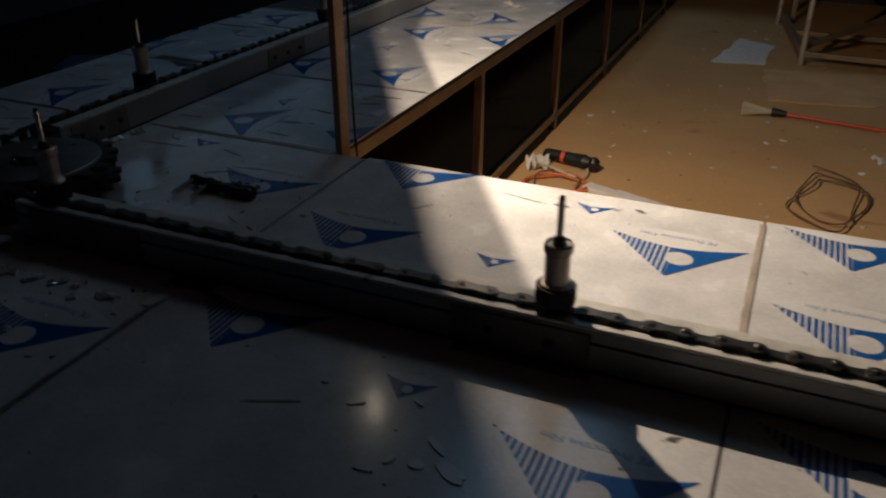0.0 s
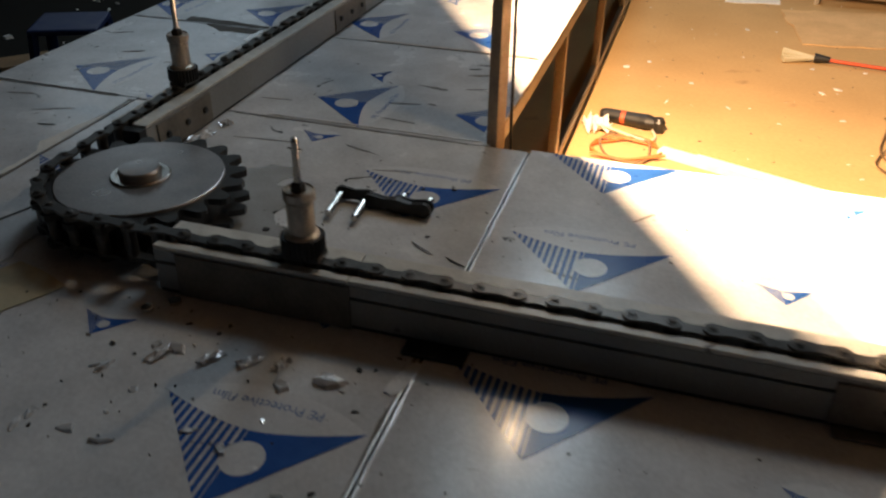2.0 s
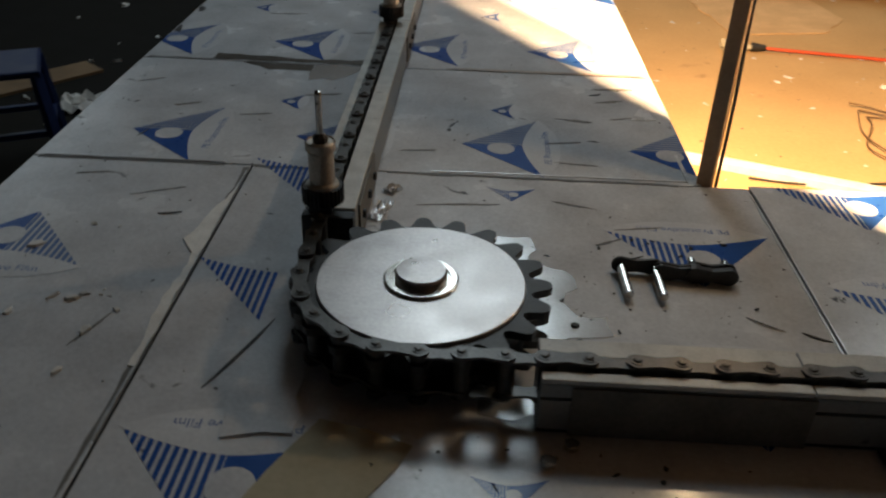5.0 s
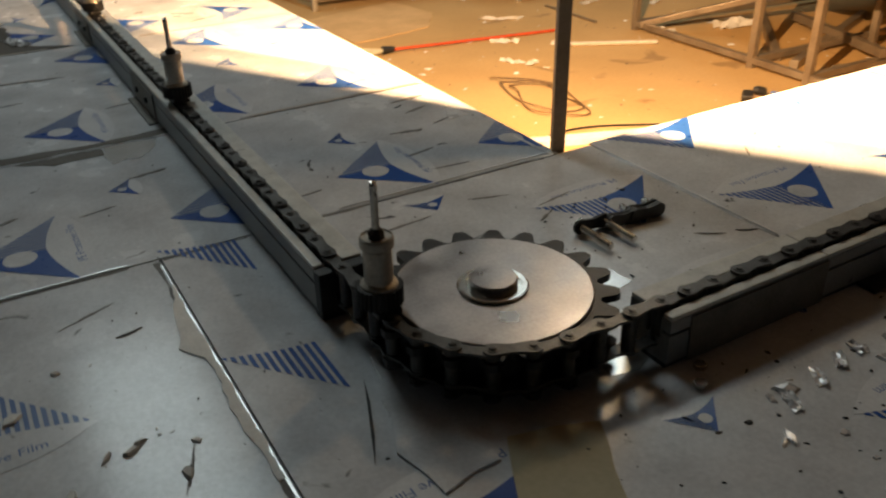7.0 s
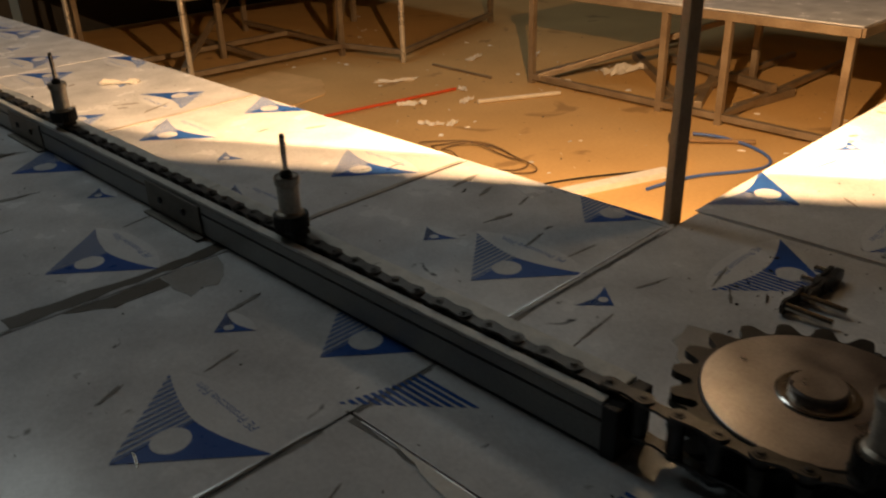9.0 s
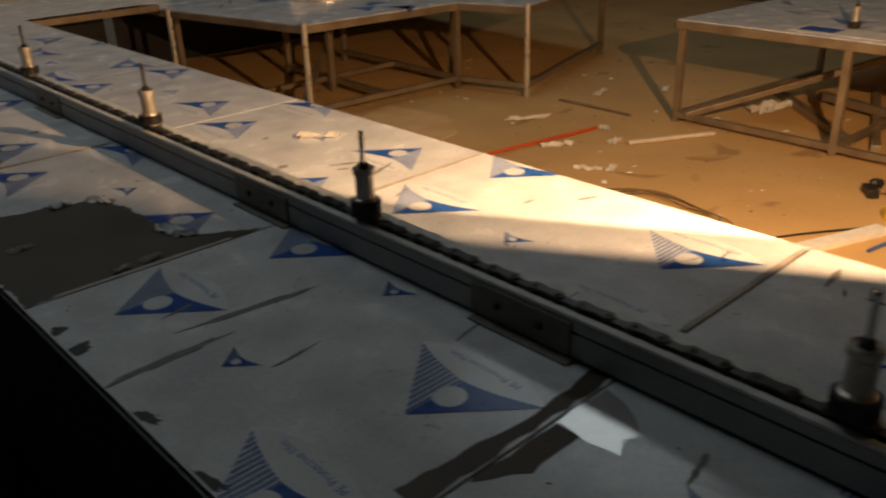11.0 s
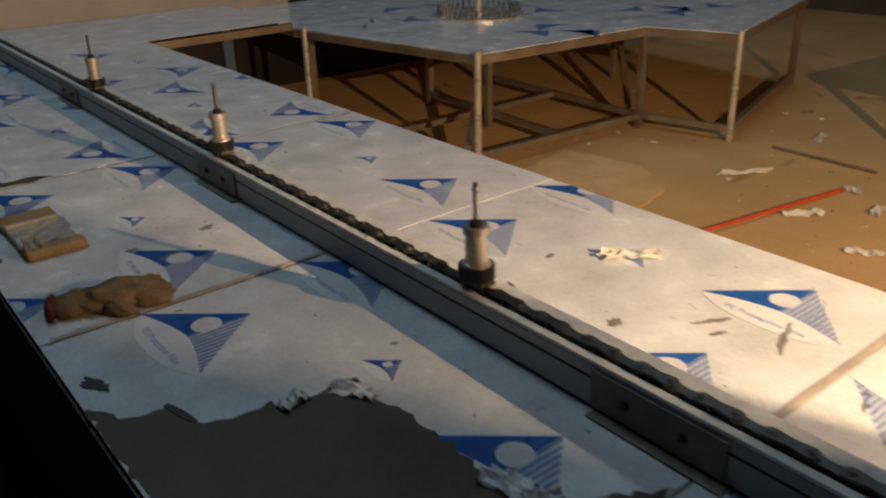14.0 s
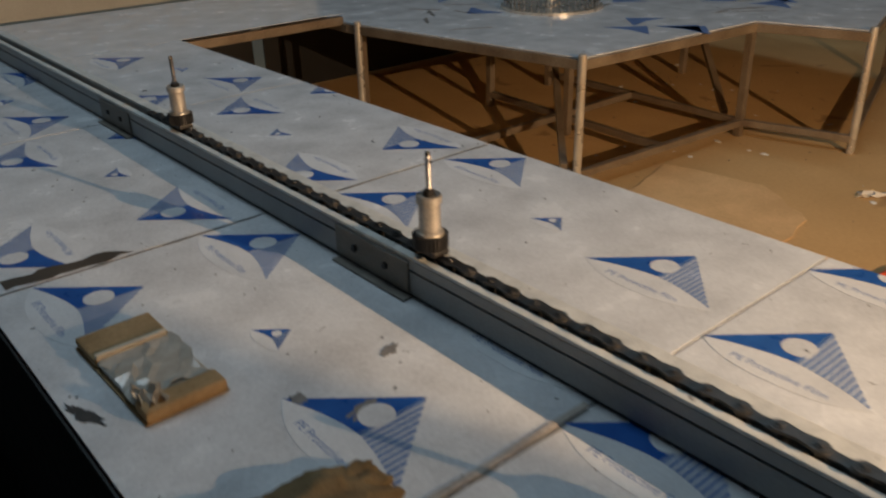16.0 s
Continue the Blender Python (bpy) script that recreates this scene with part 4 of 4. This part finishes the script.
part("handle", rod((0.03, 0, 0.028), (1.32, 0.0, 0.012), 0.011), RED, broom, "orange-red handle")
whole("metal_rod", rod((2.98, 3.50, 0.016), (3.52, 3.20, 0.016), 0.015), PALEMETAL, "short pale metal tube on the floor", "tube")
hammer = thing("hammer", "hammer with a wooden handle lying on the floor", "hammer", pose(3.10, 2.03, 0, 0, 0, -52))
part("head", box(-0.03, -0.06, 0.0, 0.03, 0.06, 0.05, 0.008), DARKSTEEL, hammer)
part("handle", rod((0.03, 0, 0.025), (0.46, 0, 0.018), 0.014), WOOD, hammer, "wooden handle")
tape = thing("tape_measure", "yellow tape measure on the floor", "tool", pose(2.84, 1.83, 0, 0, 0, 30))
part("case", box(-0.045, -0.03, 0, 0.045, 0.03, 0.055, 0.012), YELLOW, tape)
part("hook", box(0.045, -0.012, 0.004, 0.056, 0.012, 0.010, 0.001), CHROME, tape)
strip = thing("cable_trunking", "long white plastic cable trunking lying on the floor", "trunking", pose(1.82, 2.09, 0, 0, 0, -20.5))
part("channel", box(-0.87, -0.035, 0, 0.87, 0.035, 0.03, 0.004), PAPER, strip)
part("lid", box(-0.70, -0.037, 0.0302, 0.87, 0.037, 0.036, 0.002), PAPER, strip)
drill = thing("hand_grinder", "dark angle grinder with a red band, lying beside cables", "power tool", pose(0.84, 2.68, 0, 0, 0, -12))
part("body", lathe([(0.022, 0), (0.03, 0.02), (0.033, 0.12), (0.036, 0.2), (0.04, 0.24), (0.03, 0.28)], 20, m=pose(-0.16, 0, 0.042, 0, 90)), BLACK, drill)
part("band", lathe([(0.0345, 0), (0.0345, 0.022)], 20, m=pose(-0.05, 0, 0.042, 0, 90)), RED, drill)
part("head", lathe([(0.032, 0), (0.032, 0.05), (0.02, 0.07)], 20, m=pose(0.14, 0, 0.005)), DARKSTEEL, drill)
whole("crumpled_rag", crumpled(0.13, 0.16, 0.07, 7, 51), PAPER, "crumpled pale rag beside the grinder on the floor", "rag", pose(0.675, 2.60, 0.002, 0, 0, 25))
for i in range(3):
    pts = []
    for k in range(9):
        a = 0.75 * k + 1.9 * i
        rad = 0.8 + 0.25 * math.sin(1.7 * k + i)
        pts.append((0.85 + 0.19 * rad * math.cos(a), 2.36 + 0.19 * rad * math.sin(a), 0.008 + 0.012 * ((k + i) % 3)))
    cable("orange_cord", pts, 0.006, (ORANGE, WOOD, ORANGE)[i], "thin orange cord tangled on the floor")
cable("orange_cord", [(0.68, 2.58, 0.03), (0.80, 2.52, 0.04), (0.90, 2.46, 0.02), (1.00, 2.50, 0.015), (0.95, 2.62, 0.02)], 0.006, CREAM, "thin pale cord tangled on the floor")
loop = [(2.16 + 0.19 * math.cos(a) * (0.8 + 0.2 * math.sin(2.3 * a)) + 0.05 * math.sin(a * 3), 2.62 + 0.36 * math.sin(a) + 0.012 * a, 0.008 + 0.012 * (i % 3)) for i, a in enumerate([0.5 * k for k in range(30)])]
cable("brown_cord", loop, 0.0042, BROWNCORD, "loose loops of thin dusty brown cord on the floor")
cable("black_cord", [(1.3, 2.2, 0.01), (1.6, 2.12, 0.01), (1.9, 2.25, 0.012), (2.2, 2.15, 0.01), (2.5, 1.95, 0.01), (2.64, 1.82, 0.02)], 0.005, BLACK, "loose loop of thin black cord on the floor")
cable("air_hose", [(2.36, 1.74, 0.012), (2.62, 1.70, 0.012), (2.82, 1.57, 0.012), (3.0, 1.42, 0.012), (3.25, 1.45, 0.012), (3.38, 1.85, 0.02), (3.26, 2.0, 0.03)], 0.009, BLUEHOSE, "blue air hose on the floor")
whole("hose_coupling", lathe([(0.02, 0), (0.026, 0.01), (0.026, 0.05), (0.015, 0.07)], 16, m=pose(3.24, 2.02, 0.03, 0, 80, 140)), DARKSTEEL, "dark hose coupling at the end of the blue hose", "coupling")
PALECARD = material("pale_cardboard", (0.74, 0.49, 0.25), 0.85, dark=(0.58, 0.37, 0.18), scale=5, fine=80, bump=0.15, spec=0.15)
whole("cardboard_sheet", prism(frayed([(1.66, 5.26), (1.76, 4.42), (2.20, 4.47), (2.42, 4.52), (2.68, 4.90), (2.58, 5.45), (2.15, 5.34)], 0.08, 0.018, 3), 0.001, 0.007), PALECARD, "torn pale cardboard sheet lying on the floor", "cardboard")
whole("iron_bar", bar((3.56, 4.55, 0.012), (3.54, 3.88, 0.012), 0.018, 0.016), TUBE, "short dark iron bar lying on the floor", "bar")
for i, (x, y, w, turn) in enumerate(((3.02, 4.40, 0.34, -32), (2.43, 3.40, 0.16, -60), (2.52, 3.30, 0.10, 20), (2.66, 3.84, 0.22, -40), (2.97, 3.60, 0.14, 10), (3.17, 3.83, 0.10, 60), (4.37, 4.13, 0.18, 30), (3.80, 3.40, 0.14, -70), (3.95, 4.45, 0.22, 15))):
    whole("torn_film", crumpled(w, 0.05, 0.03, 8, 120 + i), PAPER, "crumpled strip of torn white film on the floor", "film", pose(x, y, 0.001, 0, 0, turn), "crumpled film")
for a, b in (((3.80, 2.28, 0.03), (5.30, 2.86, 0.03)), ((3.90, 2.06, 0.03), (4.50, 1.96, 0.03)), ((4.25, 1.98, 0.10), (4.75, 3.05, 0.06)), ((3.86, 2.46, 0.028), (4.80, 3.42, 0.028))):
    whole("tube_offcut", bar(a, b, 0.055), TUBE, "stained square tube offcut stored under the work table", "tube", group="tube offcuts")
whole("white_rag", crumpled(0.36, 0.16, 0.07, 8, 140), PAPER, "crumpled white cloth under the work table", "rag", pose(4.34, 3.24, 0.001, 0, 0, -10))
whole("paper_sheet", prism(frayed([(1.26, 5.35), (1.66, 5.40), (1.70, 6.10), (1.40, 6.30)], 0.1, 0.02, 12), 0.001, 0.004), PAPER, "large white paper on the floor", "paper")


def scatter(name, count, area, size, mat, label, category, z, avoid=None, flat=0.25, seed=5):
    own = random.Random(seed)
    bm = bmesh.new()
    done = 0
    while done < count:
        x, y = own.uniform(area[0], area[2]), own.uniform(area[1], area[3])
        if avoid and avoid(x, y):
            continue
        r = size * (0.35 + own.random() ** 2 * 1.4)
        k = own.randint(4, 7)
        pts = []
        turn, squash = own.uniform(0, 6.3), own.uniform(0.2, 0.9)
        for i in range(k):
            a = 2 * math.pi * i / k
            q = r * own.uniform(0.5, 1.2)
            u, v = q * math.cos(a), q * squash * math.sin(a)
            pts.append((x + u * math.cos(turn) - v * math.sin(turn), y + u * math.sin(turn) + v * math.cos(turn)))
        low = [bm.verts.new((px, py, z)) for px, py in pts]
        top = [bm.verts.new((x + (px - x) * 0.8, y + (py - y) * 0.8, z + r * flat * own.uniform(0.4, 1.2))) for px, py in pts]
        bm.faces.new(top)
        for i in range(k):
            j = (i + 1) % k
            bm.faces.new((low[i], low[j], top[j], top[i]))
        done += 1
    return whole(name, bm, mat, label, category, kind="stuff")


scatter("floor_scraps", 240, (0.7, 0.8, 4.6, 6.8), 0.019, PAPER, "small white paper and film scraps on the floor", "scraps", 0.0, flat=0.18)
scatter("floor_grit", 420, (0.65, 0.7, 5.2, 7.0), 0.007, GRIT, "dark grit and chips on the floor", "grit", 0.0, seed=6)
scatter("floor_scraps", 120, (-3.2, -0.5, -1.05, 5.0), 0.03, PAPER, "small white film scraps on the floor outside the table", "scraps", 0.006, flat=0.4, seed=9)


def under_rail(x, y):
    return (abs(x + R - 0.01) < 0.056 and y > -0.1) or (abs(y + R - 0.01) < 0.056 and x > -0.1) or math.hypot(x, y) < 0.24


scatter("table_grit", 700, (OUT + 0.01, OUT + 0.01, IN - 0.01, 7.0), 0.0030, GRIT, "fine dark grit and shavings on the table", "grit", TOP + 0.0002, under_rail, 0.3, 21)
scatter("table_grit", 330, (0.6, OUT + 0.01, 3.2, IN - 0.01), 0.003, GRIT, "fine dark grit and shavings on the table", "grit", TOP + 0.0002, under_rail, 0.3, 22)
scatter("table_shavings", 80, (-0.2, -0.62, 0.75, -0.27), 0.005, GRIT, "dark oily shavings beside the sprocket", "shavings", TOP + 0.0002, under_rail, 0.4, 23)
scatter("table_shavings", 50, (0.2, -0.1, 0.6, 0.35), 0.006, GRIT, "dark oily shavings beside the sprocket", "shavings", TOP + 0.0016, under_rail, 0.3, 24)
FOIL = material("bright_foil", (0.93, 0.94, 0.95), 0.28, metal=0.45, dark=(0.65, 0.66, 0.68), scale=30, fine=150, bump=0.2)
scatter("film_flakes", 20, (0.12, -0.62, 0.62, -0.36), 0.022, FOIL, "torn bright foil flakes on the table", "flakes", TOP + 0.0003, under_rail, 0.25, 25)
for i, (x, y, l, w, turn) in enumerate(((1.49, -0.59, 0.075, 0.035, -20), (1.45, -0.54, 0.055, 0.018, -40), (1.37, -0.445, 0.026, 0.010, -30), (1.27, -0.493, 0.03, 0.008, 30), (1.358, -0.636, 0.035, 0.012, 10), (1.184, -0.456, 0.014, 0.010, 0), (1.435, -0.594, 0.03, 0.02, 15), (1.39, -0.60, 0.025, 0.014, 60), (0.70, -0.335, 0.09, 0.03, 75))):
    whole("foil_flake", prism(ragged(0, 0, l / 2, w / 2, 14, 0.4, 0.0, 200 + i), 0, 0.0025), TATTER, "torn bright white foil flake on the table", "flake", pose(x, y, TOP + 0.0004, 0, 0, turn), "foil flakes")
for i, (x, y, l, turn) in enumerate(((-0.112, 0.40, 0.09, 78), (-0.100, 0.50, 0.035, 60))):
    whole("foil_flake", crumpled(l, 0.03, 0.012, 6, 210 + i), FOIL, "crumpled bright foil beside the rail foot", "flake", pose(x, y, TOP + 0.0004, 0, 0, turn), "foil flakes")
scatter("film_flakes", 34, (-0.9, -0.6, -0.46, 0.3), 0.011, PAPER, "small white film flakes on the table", "flakes", TOP + 0.0012, under_rail, 0.3, 27)

# ---- on the table ----
whole("torn_film", prism([(0.494, 0.969), (0.545, 1.086), (0.565, 0.977)], TOP + 0.0003, TOP + 0.002), TATTER, "small flat white film scrap on the table", "film", group="crumpled film")
whole("edge_strip", prism([(0.50, 0.588), (0.575, 0.597), (0.572, 0.76), (0.580, 0.76), (0.586, 0.588)], TOP + 0.0003, TOP + 0.002), TATTER, "bent white film strip beside the post", "film")
# a spare length of chain: two plates with pins standing sideways
spare = thing("spare_chain_piece", "short oily piece of chain with two bright pins, on the table", "chain piece", pose(0.47, 0.175, TOP + 0.0012, 0, 0, -2))


def plate(x0, y, bm):
    pts = []
    for i in range(11):
        a = -math.pi / 2 + math.pi * i / 10
        pts.append((PITCH / 2 + 0.017 * math.cos(a), 0.017 + 0.017 * math.sin(a)))
    pts.append((0, 0.029))
    for i in range(11):
        a = math.pi / 2 + math.pi * i / 10
        pts.append((-PITCH / 2 + 0.017 * math.cos(a), 0.017 + 0.017 * math.sin(a)))
    pts.append((0, 0.005))
    return prism(pts, -0.003, 0.003, bm, Matrix.Translation((x0, y, 0)) @ pose(0, 0, 0, 90))


part("side_plate", plate(-0.075, 0.03, None), DARKSTEEL, spare)
part("side_plate", plate(0.0, 0.022, None), DARKSTEEL, spare)
part("side_plate", plate(0.0, 0.012, None), DARKSTEEL, spare)
outer = plate(PITCH, 0.030, None)
part("side_plate", outer, DARKSTEEL, spare)
for x in (-0.106, -0.044):
    part("pin", rod((x, 0.028, 0.018), (x + 0.008, -0.065, 0.012), 0.0085), CHROME, spare, "bright loose pin")
part("side_plate", plate(PITCH, 0.016, None), DARKSTEEL, spare)
part("side_plate", plate(PITCH, 0.009, None), DARKSTEEL, spare)
for x in (0.031, 0.093):
    part("pin", rod((x, 0.034, 0.018), (x, 0.062, 0.018), 0.0075), CHROME, spare, "bright loose pin")

# soiled work glove
glove = thing("work_glove", "soiled brown knitted work glove lying on the table", "glove", pose(-0.77, 3.735, TOP + 0.001, 0, 0, -17))


def blob(sx, sy, sz, m, seed, amount=0.16):
    own = bmesh.new()
    bmesh.ops.create_icosphere(own, subdivisions=4, radius=1)
    for v in own.verts:
        d = noise.noise(v.co * 2.2 + Vector((seed, 0, 0))) * amount + noise.noise(v.co * 6 + Vector((0, seed, 0))) * amount * 0.35
        v.co *= 1 + d
        if v.co.z < -0.55:
            v.co.z = -0.55
    own.transform(m @ Matrix.Diagonal((sx, sy, sz, 1)))
    return own


part("palm", blob(0.085, 0.066, 0.032, Matrix.Translation((0.02, 0, 0.0185)), 1, 0.3), GLOVE, glove, smooth=True)
for i, (y, l, turn) in enumerate(((-0.045, 0.052, -14), (-0.016, 0.058, -4), (0.014, 0.055, 6), (0.042, 0.045, 20))):
    part("finger", blob(l, 0.021, 0.021, Matrix.Translation((0.085, y, 0.0125)) @ pose(0, 0, 0.0, 0, 0, turn), 3 + i, 0.25), GLOVE, glove, smooth=True)
part("thumb", blob(0.045, 0.019, 0.019, Matrix.Translation((0.02, -0.068, 0.011)) @ pose(0, 0, 0, 0, 0, -35), 9, 0.25), GLOVE, glove, smooth=True)
part("wrist", blob(0.055, 0.05, 0.026, Matrix.Translation((-0.075, 0, 0.015)), 12, 0.2), GLOVE, glove, smooth=True)
part("cuff", blob(0.016, 0.056, 0.024, Matrix.Translation((-0.125, 0, 0.014)), 15, 0.15), CUFF, glove, "dark red knitted cuff", smooth=True)

# folded bag with cardboard
bag = thing("parts_bag", "folded plastic bag with brown cardboard ends, on the table", "bag", pose(-0.783, 4.285, TOP + 0.001, 0, 0, 1))
part("pouch", box(-0.074, -0.135, 0.004, 0.072, 0.075, 0.020, 0.007), CLEAR, bag, "cloudy plastic pouch")
part("wrinkled_film", crumpled(0.150, 0.20, 0.008, 6, 77), CLEAR, bag, "glossy wrinkled plastic", m=pose(0, -0.03, 0.017))
part("flap", box(-0.078, 0.060, 0.004, 0.076, 0.165, 0.022, 0.006, m=pose(0, 0, -0.004, 3)), CARD, bag, "brown cardboard flap")
part("fold_line", box(-0.074, 0.058, 0.018, 0.070, 0.072, 0.030, 0.005), CREAM, bag, "pale folded lip of the bag")
part("base_card", box(-0.080, -0.175, 0.0, 0.080, 0.165, 0.004, 0.001), CARD, bag)
part("end_fold", box(-0.078, -0.178, 0.004, 0.078, -0.125, 0.028, 0.009), CARD, bag)
part("twist", crumpled(0.05, 0.07, 0.03, 6, 79), CLEAR, bag, "glossy crumpled corner of the plastic", m=pose(-0.050, -0.13, 0.022))

whole("torn_film", crumpled(0.17, 0.045, 0.018, 8, 3), PAPER, "crumpled strip of torn white film on the table", "film", pose(0.33, 3.09, TOP + 0.0005, 0, 0, -38), "crumpled film")
for i, (x, y, w, d, turn) in enumerate(((-0.535, 3.045, 0.10, 0.045, -60), (-0.645, 3.095, 0.06, 0.045, 10), (-0.495, 2.66, 0.05, 0.09, 20), (-0.475, 2.60, 0.07, 0.035, -30), (-0.62, 2.515, 0.06, 0.02, 5), (-0.70, 2.505, 0.05, 0.018, 0))):
    whole("torn_film", crumpled(w, d, 0.014, 7, 150 + i), TATTER, "curled tatter of white film at the bare patch", "film", pose(x, y, TOP + 0.0014, 0, 0, turn), "crumpled film")
whole("film_slit", prism(ragged(-0.818, 3.195, 0.05, 0.008, 24, 0.3, 1.8, 88), TOP + 0.0013, TOP + 0.003), BLACK, "dark curled slit at the torn film edge", "film")
whole("torn_film", crumpled(0.07, 0.02, 0.010, 6, 6), PAPER, "crumpled strip of torn white film on the table", "film", pose(-0.84, 2.84, TOP + 0.0015, 0, 0, 10), "crumpled film")
for i, (x, y, turn) in enumerate(((0.293, -0.399, 70), (0.378, -0.384, 60), (0.445, -0.373, 50), (0.499, -0.366, 80))):
    whole("torn_film", crumpled(0.055 - 0.006 * i, 0.020, 0.008, 5, 90 + i), FOIL, "crumpled scrap of bright foil on the table", "film", pose(x, y, TOP + 0.0005, 0, 0, turn), "crumpled film")
whole("masking_paper", prism(frayed([(-0.13, -0.235), (0.01, -0.28), (-0.06, -0.42), (-0.13, -0.56), (-0.22, -0.52), (-0.21, -0.40)], 0.05, 0.006, 14), TOP + 0.0016, TOP + 0.0028), YELLOWED, "yellowed paper sheet half under the sprocket", "paper")
whole("film_fold", prism(frayed([(-0.215, 0.05), (-0.25, -0.06), (-0.285, -0.18), (-0.265, -0.285), (-0.165, -0.27), (-0.17, -0.15)], 0.04, 0.010, 15), TOP + 0.0012, TOP + 0.0045), FILM, "folded-back flap of white film beside the sprocket", "film")
for i, (x, y, l, turn) in enumerate(((0.60, 0.06, 0.07, -35), (0.68, 0.03, 0.05, -30), (1.0, -0.03, 0.05, -5), (0.40, 0.26, 0.05, 20), (-0.285, -0.09, 0.20, 68), (-0.55, 0.35, 0.05, 10), (-0.75, 0.75, 0.05, 70), (0.42, 1.15, 0.04, 20))):
    whole("swarf_curl", prism([(-l / 2, 0), (-l / 5, -0.004), (l / 5, -0.003), (l / 2, 0.003), (l / 5, 0.002), (-l / 5, 0.001)], 0, 0.002), GRIT if i % 3 else CHROME, "thin curl of metal swarf on the table", "swarf", pose(x, y, TOP + 0.0003, 0, 0, turn), "swarf curls")
for x, y in ((0.20, -0.30), (0.235, -0.265)):
    whole("hex_nut", lathe([(0.010, 0), (0.012, 0.001), (0.012, 0.009), (0.010, 0.010)], 6), CHROME, "small bright hexagon nut beside the sprocket", "nut", pose(x, y, TOP + 0.0016, 0, 0, 17), "nuts")


def motions():
    for ob, rows in links + spindles:
        walk(ob, rows)
    turn = math.degrees(SPEED / (PITCH * TEETH) * 2 * math.pi)
    first = 360 / TEETH * ((S_FIRST % PITCH) / PITCH)
    walk(wheel, [(t * 0.5, pose(0, 0, 0, 0, 0, first + turn * t * 0.5)) for t in range(33)])


motions()
